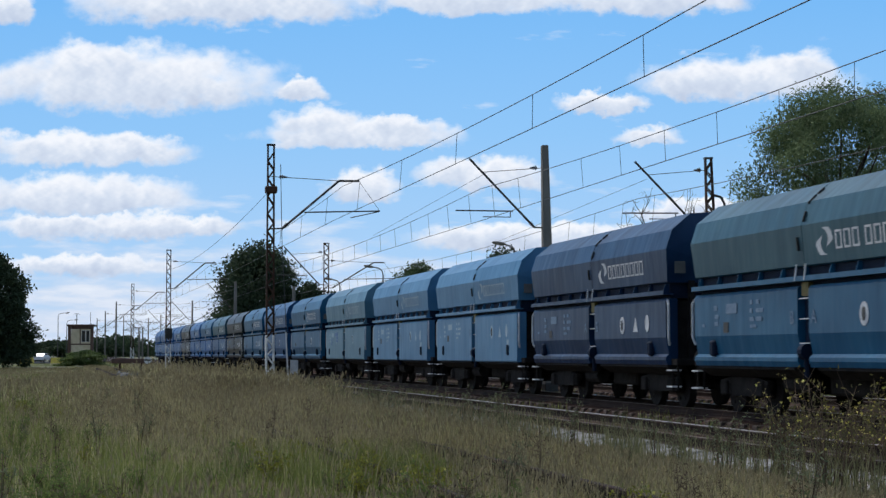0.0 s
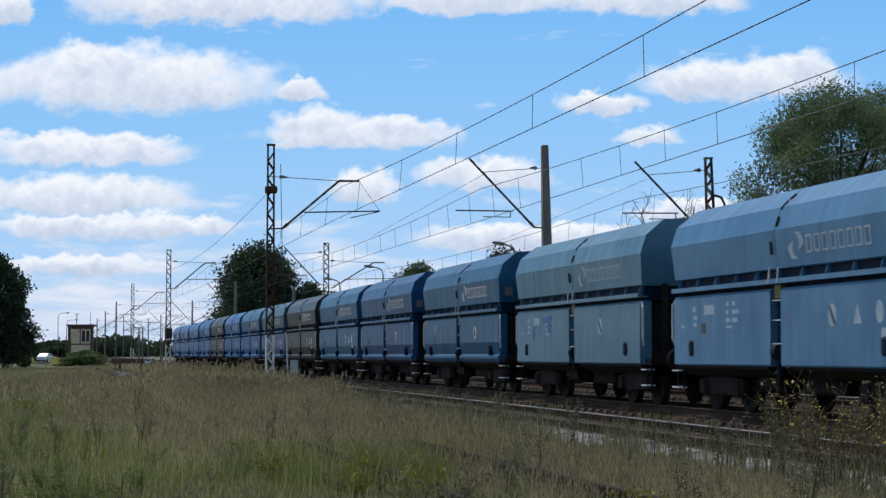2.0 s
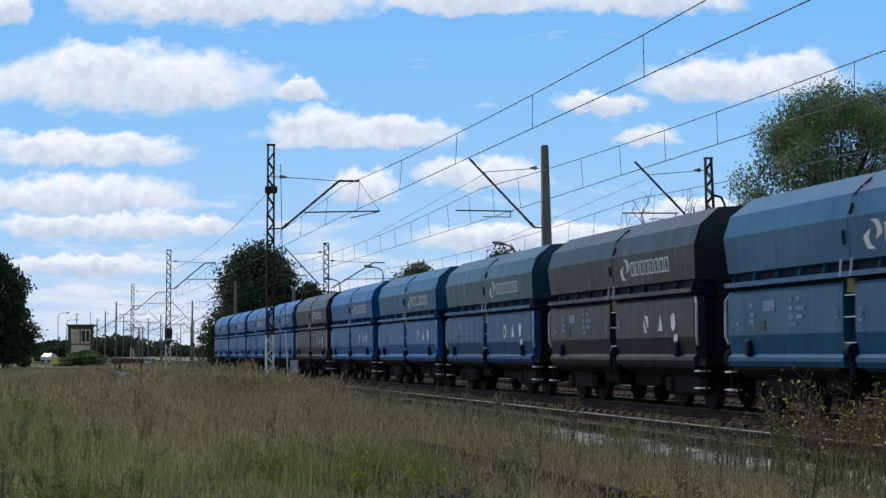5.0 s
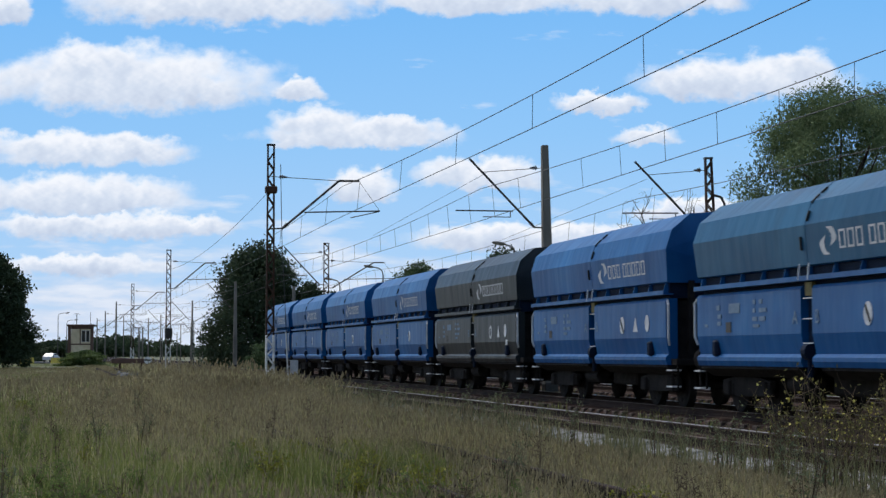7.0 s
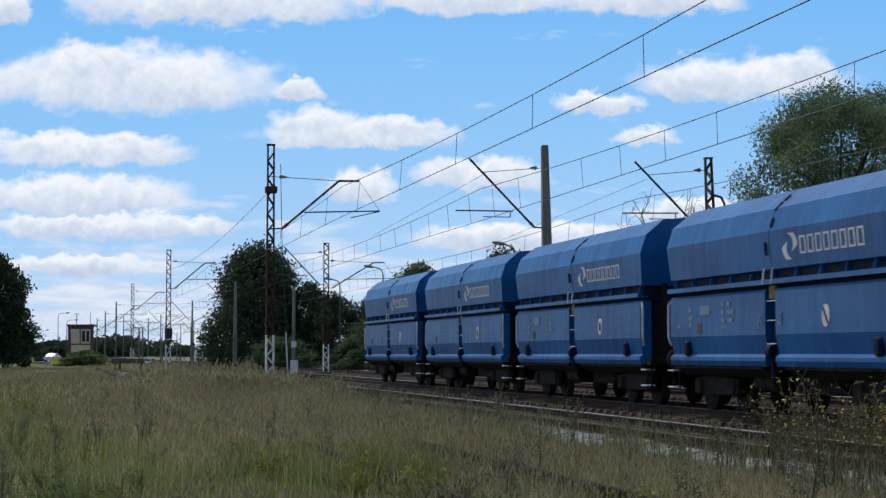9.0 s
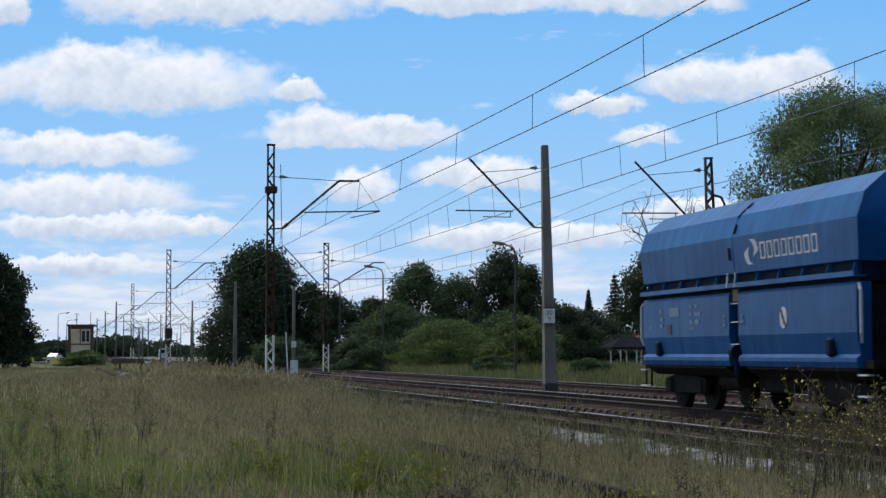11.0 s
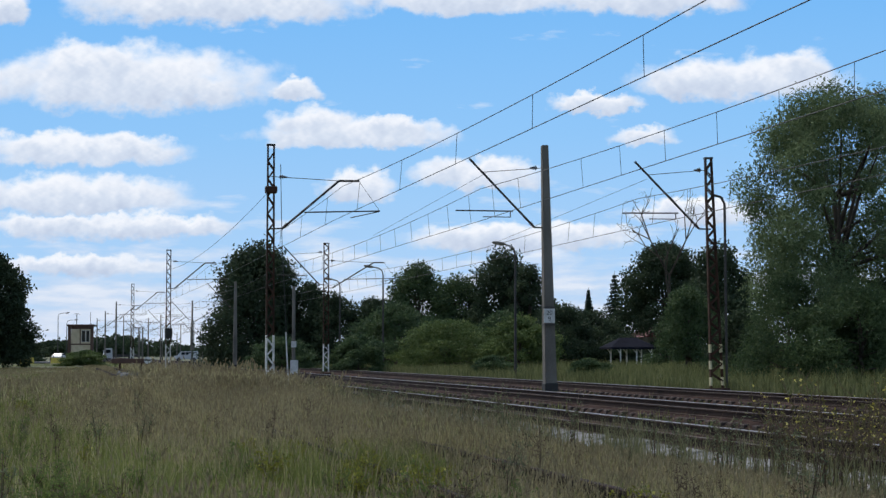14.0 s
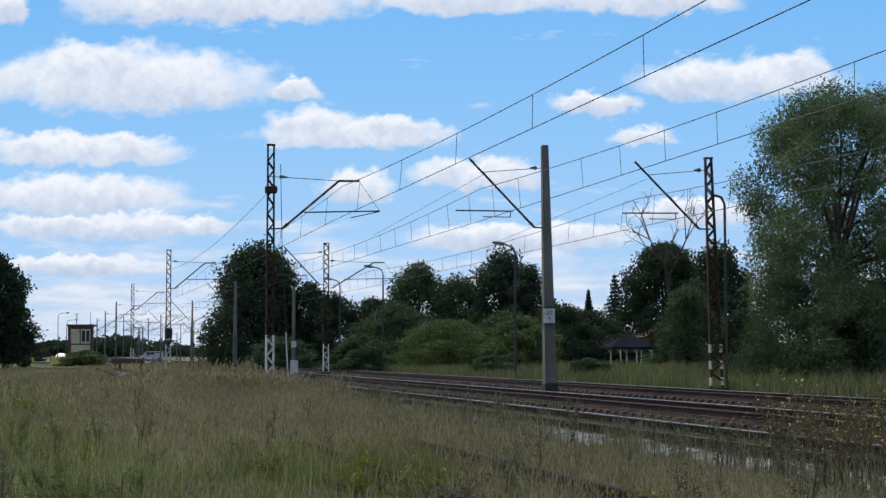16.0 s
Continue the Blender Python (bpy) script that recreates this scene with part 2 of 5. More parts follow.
    def mixc(f, a, b):
        x = n.new("ShaderNodeMix")
        x.data_type = "RGBA"
        l.new(f, x.inputs["Factor"])
        l.new(a, x.inputs["A"])
        l.new(b, x.inputs["B"])
        return x.outputs["Result"]
    c1 = mixc(lowa, blue.outputs[0], lowcol.outputs[0])
    c2 = mixc(alpha.outputs[0], c1, white.outputs[0])
    em = n.new("ShaderNodeEmission")
    l.new(c2, em.inputs["Color"])
    l.new(em.outputs[0], n["Material Output"].inputs[0])
    bm = bmesh.new()
    bmesh.ops.create_grid(bm, x_segments=2, y_segments=2, size=1.0, matrix=Matrix.Translation((0, 14, 0)) @ Matrix.Diagonal((40, 16, 1, 1)))
    ob = part("backdrop", bm, m)
    tagged(ob, "bright blue summer sky with white fair-weather clouds", "sky", kind="structure")
    return ob


DEG = 4000 * math.pi / 180        # metres to a degree on the backdrop


def sky_pose(drift):
    """The backdrop stands 4 km off across the view; drift in degrees."""
    a = radians(HEADING)
    c = Vector((4000 * math.sin(a), 4000 * math.cos(a), EYE[2]))
    right = Vector((math.cos(a), -math.sin(a), 0))
    return Matrix.Translation(c + right * drift * DEG) @ pose(0, 0, 0, 90, 0, -HEADING)


# clouds: middle (degrees across, degrees up), half width, rise, fall
CLOUDS = [
    (-10.4, 8.75, 5.4, 1.6, 0.9), (-4.7, 8.6, 1.2, 0.5, 0.4), (-11.5, 9.4, 2.4, 1.0, 0.9), (-8.2, 8.7, 2.0, 0.8, 0.7),
    (-2.9, 7.1, 3.8, 0.7, 0.4), (-4.2, 7.5, 1.6, 0.75, 0.6), (-1.6, 7.4, 1.8, 0.5, 0.5),
    (10.1, 8.9, 3.9, 1.05, 0.65), (11.6, 9.3, 1.6, 0.8, 0.7), (8.2, 8.95, 1.6, 0.7, 0.6),
    (5.1, 8.2, 1.6, 0.45, 0.35), (6.8, 7.1, 1.3, 0.45, 0.3),
    (-7.5, 11.5, 5.4, 1.0, 0.75), (0.3, 11.7, 4.6, 0.8, 0.55), (6.5, 11.7, 4.0, 0.8, 0.6), (-14.4, 11.4, 0.9, 0.7, 0.6),
    (-12.2, 6.55, 3.9, 0.8, 0.5), (-10.2, 6.7, 1.6, 0.6, 0.5), (-13.8, 6.8, 1.8, 0.6, 0.5),
    (-11.8, 5.1, 4.2, 0.9, 0.6), (-10.7, 4.15, 5.0, 0.5, 0.45), (1.3, 5.8, 2.3, 0.8, 0.5), (-2.7, 5.4, 1.5, 0.7, 0.5),
    (2.5, 3.8, 4.6, 0.55, 0.5), (-12.0, 2.9, 3.6, 0.4, 0.4), (8.5, 4.6, 2.6, 0.5, 0.4),
    (17.5, 7.0, 2.5, 0.8, 0.5), (-18.5, 8.0, 3.0, 1.0, 0.6), (-21, 4.5, 3.5, 0.7, 0.4), (22, 9.5, 3.5, 1.0, 0.6),
]
backdrop = build_sky()
backdrop.scale = (DEG, DEG, DEG)
backdrop.matrix_basis = sky_pose(0.0) @ Matrix.Diagonal((DEG, DEG, DEG, 1))


# ---- ground and railway ----
TRACKS = (9.57, 14.26, 20.2)      # middles of the three running lines
SIDING = 4.03
RAIL_HALF = 0.7535


def ground_height(x, y):
    """Low swells in the meadow; level near the line."""
    meadow = max(0.0, min(1.0, (8.0 - x) / 3.0))
    z = -0.36 + meadow * 0.10 * noise.noise(Vector((x * 0.13, y * 0.06, 0.3)))
    if x > 23:
        z += min(0.35, (x - 23) * 0.03) * min(1.0, max(0.0, (y - 20) / 30))
    return z


def build_ground():
    xs = [-4500, -1500, -500, -200, -100, -60] + [-40 + 2 * i for i in range(61)] + [100, 130, 200, 500, 1500, 4500]
    ys = [-400, -150, -60, -20] + [4 * i for i in range(70)] + [300, 340, 400, 500, 800, 1500, 2500, 4600]
    verts = [(x, y, ground_height(x, y) if abs(x) < 150 and y < 420 else -0.36) for y in ys for x in xs]
    w = len(xs)
    faces = [(j * w + i, j * w + i + 1, (j + 1) * w + i + 1, (j + 1) * w + i) for j in range(len(ys) - 1) for i in range(w - 1)]
    ob = new("ground", quick_mesh("ground", verts, faces, M_GROUND))
    ob.data.shade_smooth()
    tagged(ob, "dry summer meadow soil reaching to the horizon", "ground", kind="structure")


RAIL_PROFILE = [(-0.07, -0.172), (0.07, -0.172), (0.07, -0.16), (0.012, -0.14), (0.012, -0.05), (0.034, -0.04), (0.034, -0.012), (-0.034, -0.012), (-0.034, -0.04), (-0.012, -0.05), (-0.012, -0.14), (-0.07, -0.16)]
HEAD_PROFILE = [(-0.034, -0.012), (0.034, -0.012), (0.034, -0.006), (0.026, 0.0), (-0.026, 0.0), (-0.034, -0.006)]


def canted(x, z, s):
    """Rails lean inwards, one in twenty, about their feet."""
    return x + s * (RAIL_HALF - (z + 0.172) / 20 + 0.0086), z + s * x / 20


def build_track(xm, sleepers, shiny=True, label=""):
    t = thing("railway_track", label, "railway track", (xm, 0, 0), group="running lines", kind="structure")
    if shiny:
        bm = bmesh.new()
        # ballast bed with uneven shoulders
        cols = (-1.40, -1.12, -0.95, 0, 1.3, 1.75, 3.5)
        base = (-0.42, -0.21, -0.165, -0.165, -0.165, -0.20, -0.40)
        rows = [-40 + 0.9 * i for i in range(280)] + [212 + 20 * i for i in range(40)]
        grid = [[bm.verts.new((c, y, b + random.uniform(-0.02, 0.02))) for c, b in zip(cols, base)] for y in rows]
        for a, b in zip(grid, grid[1:]):
            for i in range(len(cols) - 1):
                bm.faces.new((a[i], a[i + 1], b[i + 1], b[i]))
        part("ballast_bed", bm, M_BALLAST, t, "brown stained crushed-stone ballast")
    for s in (-1, 1):
        bm = bmesh.new()
        prism(bm, [canted(x, z, s) for x, z in RAIL_PROFILE], -60, 700 if shiny else 150)
        r = part("rail", bm, M_RAIL, t, "rust-brown steel rail")
        bm = bmesh.new()
        prism(bm, [canted(x, z, s) for x, z in HEAD_PROFILE], -60, 700 if shiny else 150)
        # far heads bright, near heads dull: the reflection's difference is set by colour
        part("rail_head", bm, (M_RAILTOP if s > 0 else M_RAILDULL) if shiny else M_RAIL, r, ("polished running surface" if s > 0 else "dull brown running surface") if shiny else "")
    bm = bmesh.new()
    box(bm, (-1.25, -0.12, -0.33), (1.25, 0.12, -0.165), 0.02)
    me = mesh_of("sleeper", bm)
    me.materials.append(M_SLEEPER)
    for i in range(sleepers):
        o = new("sleeper", me)
        o.parent = t
        o.matrix_basis = pose(random.uniform(-0.02, 0.02), 16 + 0.62 * i, random.uniform(-0.036, -0.02), 0, 0, random.uniform(-0.6, 0.6))
    return t


build_ground()
for k, xm in enumerate(TRACKS):
    build_track(xm, 150, True, "rusty rails with polished heads on brown ballast")
build_track(SIDING, 60, False, "disused rusty siding rails overgrown with dry grass")


# ---- hopper wagons ----
PITCH = 12.61
HALF = 5.38                      # half the length of the hopper body
SIDE_LOW = [(1.44, 0.93), (1.475, 1.03), (1.475, 1.10), (1.40, 1.16), (1.47, 1.52), (1.47, 2.30), (1.43, 2.36)]
SIDE_HIGH = [(1.40, 2.70), (1.44, 2.72), (1.50, 3.42), (1.36, 3.84), (0.92, 4.20), (0.0, 4.27)]

PAINTS = {
    "royal": ((0.003, 0.064, 0.205), (0.010, 0.112, 0.305)),
    "navy": ((0.004, 0.024, 0.068), (0.012, 0.045, 0.108)),
    "grey": ((0.016, 0.020, 0.023), (0.030, 0.036, 0.039)),
    "steel": ((0.005, 0.066, 0.145), (0.014, 0.104, 0.20)),
    "teal": ((0.014, 0.060, 0.088), (0.034, 0.098, 0.125)),
    "sky": ((0.040, 0.140, 0.262), (0.076, 0.205, 0.35)),
    "pale": ((0.050, 0.138, 0.208), (0.095, 0.198, 0.268)),
    "indigo": ((0.005, 0.050, 0.140), (0.013, 0.078, 0.190)),
}
PAINT = {k: wagon_paint("wagon_paint_" + k, a, b) for k, (a, b) in PAINTS.items()}
# from the tail forward: upper paint, lower paint, how the markings are
WAGONS = [
    ("royal", "royal", "ring"), ("royal", "royal", "ring"), ("royal", "royal", "ring"), ("royal", "royal", "ring"),
    ("grey", "grey", "full"), ("royal", "royal", "full"), ("steel", "royal", "full"), ("teal", "indigo", "full"),
    ("grey", "grey", "full"), ("steel", "steel", "full"), ("indigo", "indigo", "ring"), ("steel", "steel", "ring"),
    ("pale", "pale", "faint"), ("sky", "sky", "faint"), ("sky", "sky", "faint"), ("navy", "navy", "full"),
    ("teal", "steel", "full"), ("royal", "royal", "ring"),
]
SHIFT = {3: -0.1, 10: 0.45, 11: -0.05, 12: -0.4, 13: -0.75, 14: -0.55, 15: -0.4, 16: -0.25}      # slack in the couplings
COLOUR_WORDS = {"royal": "bright blue", "navy": "dark navy", "grey": "dark grey-green", "steel": "steel blue", "teal": "faded teal", "sky": "light blue", "pale": "pale faded blue", "indigo": "deep blue"}


def text_mesh(name, body, size):
    c = bpy.data.curves.new(name, "FONT")
    c.body, c.size, c.align_x, c.align_y, c.extrude = body, size, "CENTER", "CENTER", 0.002
    tmp = new(name, c)
    me = bpy.data.meshes.new_from_object(tmp)
    bpy.data.objects.remove(tmp)
    bpy.data.curves.remove(c)
    return me


def flat_shape(bm, pts, x):
    """A thin painted shape on the side that faces -x; pts are (along -y, z)."""
    a = [bm.verts.new((x, -p, z)) for p, z in pts]
    b = [bm.verts.new((x + 0.01, -p, z)) for p, z in pts]
    n = len(pts)
    bm.faces.new(a)
    bm.faces.new(b[::-1])
    for i in range(n):
        bm.faces.new((a[i], b[i], b[(i + 1) % n], a[(i + 1) % n]))
    bmesh.ops.recalc_face_normals(bm, faces=bm.faces)


def ring_pts(cx, cz, rx, rz, k=14):
    return [(cx + rx * math.cos(2 * math.pi * i / k), cz + rz * math.sin(2 * math.pi * i / k)) for i in range(k)]


def slant(z):
    """x of the upper hopper's near side at height z."""
    return -(1.44 + (z - 2.72) * 0.06 / 0.70) - 0.008


def build_wheelset():
    bm = bmesh.new()
    tube(bm, (-0.95, 0, 0), (0.95, 0, 0), 0.075, seg=10)
    for s in (-1, 1):
        tube(bm, (s * 0.70, 0, 0), (s * 0.83, 0, 0), 0.46, seg=28)
        tube(bm, (s * 0.68, 0, 0), (s * 0.71, 0, 0), 0.49, seg=28)
        tube(bm, (s * 0.83, 0, 0), (s * 0.86, 0, 0), 0.16, seg=14)
        for k in range(6):
            a = k * math.pi / 3
            tube(bm, (s * 0.82, 0.3 * math.cos(a), 0.3 * math.sin(a)), (s * 0.845, 0.3 * math.cos(a), 0.3 * math.sin(a)), 0.035, seg=6)
    return mesh_of("wheelset", bm)


def build_wagon():
    w = thing("hopper_wagon", "hopper wagon", "freight wagon", group="coal train")
    # upper hopper: two halves, sloped in at the ends towards the bottom
    for h in (0, 1):
        bm = bmesh.new()
        prof = [(-x, z) for x, z in SIDE_HIGH] + [(x, z) for x, z in SIDE_HIGH[-2::-1]]
        n = len(prof)
        inner = 0.004
        ends = []
        for yy, lean in ((inner, 0.0), (HALF, 1.0)):
            row = []
            for x, z in prof:
                out = lean * (0.10 * min(1.0, (z - 2.70) / 0.72) - 0.06 * max(0.0, z - 3.9) / 0.3)
                row.append(bm.verts.new((x, (yy + out) * (1 if h else -1), z)))
            ends.append(row)
        a, b = ends
        for i in range(n):
            bm.faces.new((a[i], a[(i + 1) % n], b[(i + 1) % n], b[i]))
        bm.faces.new(a)
        bm.faces.new(b)
        bmesh.ops.recalc_face_normals(bm, faces=bm.faces)
        part("hopper_top", bm, PAINT["royal"], w)
    bm = bmesh.new()
    for s in (-1, 1):
        pts = [(s * (x + 0.004), z) for x, z in SIDE_HIGH]
        for (x0, z0), (x1, z1) in zip(pts[1:], pts[2:]):
            bar(bm, (x0, 0, z0), (x1, 0, z1), 0.06, 0.006)
    part("seam_strip", bm, PAINT["royal"], w)
    for z0, z1, yo in ((3.48, 3.66, -0.12), (3.80, 3.95, -0.12), (3.98, 4.08, -0.12), (2.98, 3.22, 0.14)):
        def sx(z):
            for (xa, za), (xb, zb) in zip(SIDE_HIGH, SIDE_HIGH[1:]):
                if za <= z <= zb:
                    return xa + (xb - xa) * (z - za) / (zb - za)
            return 1.5
        bm = bmesh.new()
        bar(bm, (-sx(z0) - 0.02, yo, z0), (-sx(z1) - 0.02, yo, z1), 0.03, 0.05)
        part("roof_latch", bm, M_BLACK, w)
    # ledge with brackets under the hopper
    for s in (-1, 1):
        bm = bmesh.new()
        prism(bm, [(s * x, z) for x, z in ((1.30, 2.44), (1.53, 2.44), (1.53, 2.53), (1.50, 2.53), (1.50, 2.47), (1.30, 2.47))], -HALF, HALF)
        part("ledge", bm, PAINT["royal"], w)
        bm = bmesh.new()
        prism(bm, [(s * 1.335, 2.475), (s * 1.47, 2.475), (s * 1.40, 2.71), (s * 1.335, 2.71)], -0.010, 0.010)
        me = mesh_of("bracket", bm)
        me.materials.append(PAINT["royal"])
        for i in range(11):
            o = new("bracket", me)
            o.parent = w
            o.location = (0, -HALF + 0.2 + i * (2 * HALF - 0.4) / 10, 0)
    # waist coloured near black-blue: the overhang's shade is put into its colour
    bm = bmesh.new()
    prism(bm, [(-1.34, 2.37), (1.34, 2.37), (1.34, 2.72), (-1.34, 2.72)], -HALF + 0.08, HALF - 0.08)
    part("waist", bm, M_NAVYGEAR_SHADE, w)
    # discharge doors, two a side, with a gap in the middle
    for s in (-1, 1):
        for h in (-1, 1):
            bm = bmesh.new()
            prof = [(s * x, z) for x, z in SIDE_LOW] + [(s * 1.2, 2.36), (s * 1.2, 0.93)]
            prism(bm, prof, h * 0.24, h * (HALF - 0.03))
            d = part("discharge_door", bm, PAINT["royal"], w)
            bm = bmesh.new()
            y = h * (HALF - 1.05)
            box(bm, (min(s * 1.38, s * 1.52), y - 0.11, 1.12), (max(s * 1.38, s * 1.52), y + 0.11, 1.44), 0.04)
            part("door_damper", bm, M_NAVYGEAR_SHADE, d)
    bm = bmesh.new()
    box(bm, (-1.2, -HALF + 0.15, 1.0), (1.2, HALF - 0.15, 2.32))
    part("hopper_core", bm, M_UNDER, w)
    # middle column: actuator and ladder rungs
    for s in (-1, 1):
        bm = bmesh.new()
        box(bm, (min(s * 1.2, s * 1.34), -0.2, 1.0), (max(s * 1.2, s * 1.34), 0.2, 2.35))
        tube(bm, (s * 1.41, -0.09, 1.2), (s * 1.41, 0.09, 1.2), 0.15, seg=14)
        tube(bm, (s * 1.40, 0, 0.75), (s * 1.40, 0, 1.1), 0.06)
        part("actuator", bm, M_NAVYGEAR_SHADE, w)
        for z in (1.35, 1.78, 2.14):
            bm = bmesh.new()
            bar(bm, (s * 1.44, -0.2, z), (s * 1.44, 0.2, z), 0.02, 0.02)
            part("rung", bm, M_MARK, w, "white ladder rung")
        for y in (-0.2, 0.2):
            bm = bmesh.new()
            bar(bm, (s * 1.53, y, 2.45), (s * 1.50, y, 2.74), 0.025, 0.025)
            part("grab_handle", bm, M_MARK, w, "white grab handle")
        bm = bmesh.new()
        box(bm, (min(s * 1.36, s * 1.44), -0.17, 2.18), (max(s * 1.36, s * 1.44), 0.12, 2.42))
        part("release_box", bm, M_OLIVEBOX, w, "dull yellow release box")
    # ends: platforms, handrails, buffers, steps
    for e in (-1, 1):
        bm = bmesh.new()
        box(bm, (-1.35, min(e * (HALF - 0.1), e * (HALF + 0.32)), 0.92), (1.35, max(e * (HALF - 0.1), e * (HALF + 0.32)), 1.06), 0.01)
        for x in (-0.9, 0.9):
            bar(bm, (x, e * (HALF - 0.05), 1.0), (x, e * (HALF + 0.02), 2.75), 0.12, 0.12)
        part("end_frame", bm, M_UNDER, w)
        for x in (-0.875, 0.875):
            bm = bmesh.new()
            tube(bm, (x, e * (HALF + 0.30), 1.05), (x, e * (HALF + 0.72), 1.05), 0.10, seg=12)
            tube(bm, (x, e * (HALF + 0.72), 1.05), (x, e * (HALF + 0.82), 1.05), 0.25, 0.22, seg=18)
            part("buffer", bm, M_UNDER, w)
        for s in (-1, 1):
            bm = bmesh.new()
            p = [(s * 1.42, e * (HALF + 0.06), 1.35), (s * 1.46, e * (HALF + 0.12), 1.5), (s * 1.46, e * (HALF + 0.12), 2.2), (s * 1.42, e * (HALF - 0.05), 2.33)]
            for a, b in zip(p, p[1:]):
                tube(bm, a, b, 0.028, seg=6)
            part("handrail", bm, M_MARK, w, "white handrail")
            for z in (0.45, 0.80):
                bm = bmesh.new()
                box(bm, (min(s * 1.22, s * 1.44), e * (HALF + 0.08) - 0.17, z), (max(s * 1.22, s * 1.44), e * (HALF + 0.08) + 0.17, z + 0.03))
                part("step", bm, M_MARK, w, "white-edged step")
            for y in (-0.18, 0.18):
                bm = bmesh.new()
                bar(bm, (s * 1.30, e * (HALF + 0.08) + y, 0.45), (s * 1.30, e * (HALF + 0.08) + y, 0.95), 0.04, 0.02)
                part("step_bracket", bm, M_UNDER, w)
    bm = bmesh.new()
    tube(bm, (0, -PITCH / 2 - 0.02, 1.02), (0, PITCH / 2 + 0.02, 1.02), 0.06)
    for x in (-0.55, 0.55):
        box(bm, (x - 0.1, -HALF - 0.2, 0.78), (x + 0.1, HALF + 0.2, 1.02))
    box(bm, (-0.8, -1.4, 0.42), (-0.45, 0.4, 0.8), 0.05)
    tube(bm, (-0.95, 0.7, 0.62), (-0.95, 1.7, 0.62), 0.17, seg=12)
    part("underframe", bm, M_UNDER, w)
    for e in (-1, 1):
        for s in (-1, 1):
            bm = bmesh.new()
            prism(bm, [(s * 1.15, 0.72), (s * 1.42, 0.88), (s * 1.42, 0.93), (s * 1.0, 0.93)], min(e * 0.5, e * (HALF - 0.1)), max(e * 0.5, e * (HALF - 0.1)))
            part("chute_flap", bm, M_UNDER, w)
    wheel = build_wheelset()
    wheel.materials.append(M_UNDER)
    for e in (-1, 1):
        bm = bmesh.new()
        for s in (-1, 1):
            prism_pts = [(-1.2, 0.50), (-0.9, 0.38), (-0.5, 0.34), (0.5, 0.34), (0.9, 0.38), (1.2, 0.50), (1.2, 0.64), (0.6, 0.72), (-0.6, 0.72), (-1.2, 0.64)]
            a = [bm.verts.new((s * 0.96, y, z)) for y, z in prism_pts]
            b = [bm.verts.new((s * 1.08, y, z)) for y, z in prism_pts]
            bm.faces.new(a)
            bm.faces.new(b[::-1])
            for i in range(len(a)):
                bm.faces.new((a[i], b[i], b[(i + 1) % len(a)], a[(i + 1) % len(a)]))
            for y in (-0.9, 0.9):
                box(bm, (s * 1.02 - 0.12, y - 0.16, 0.34), (s * 1.02 + 0.12, y + 0.16, 0.64), 0.03)
                for k in (-0.24, 0.24):
                    tube(bm, (s * 1.04, y + k, 0.36), (s * 1.04, y + k, 0.58), 0.07)
        bmesh.ops.recalc_face_normals(bm, faces=bm.faces)
        box(bm, (-1.0, -0.2, 0.45), (1.0, 0.2, 0.78))
        b = part("bogie", bm, M_UNDER, w, "black bogie frame")
        b.location = (0, e * 3.75, 0)
        for y in (-0.9, 0.9):
            ws = new("wheelset", wheel)
            ws.parent = b
            ws.location = (0, y, 0.46)
    return w


WIDE_NAME = (5, 6, 9, 16)      # wagons with a gap in the lettering


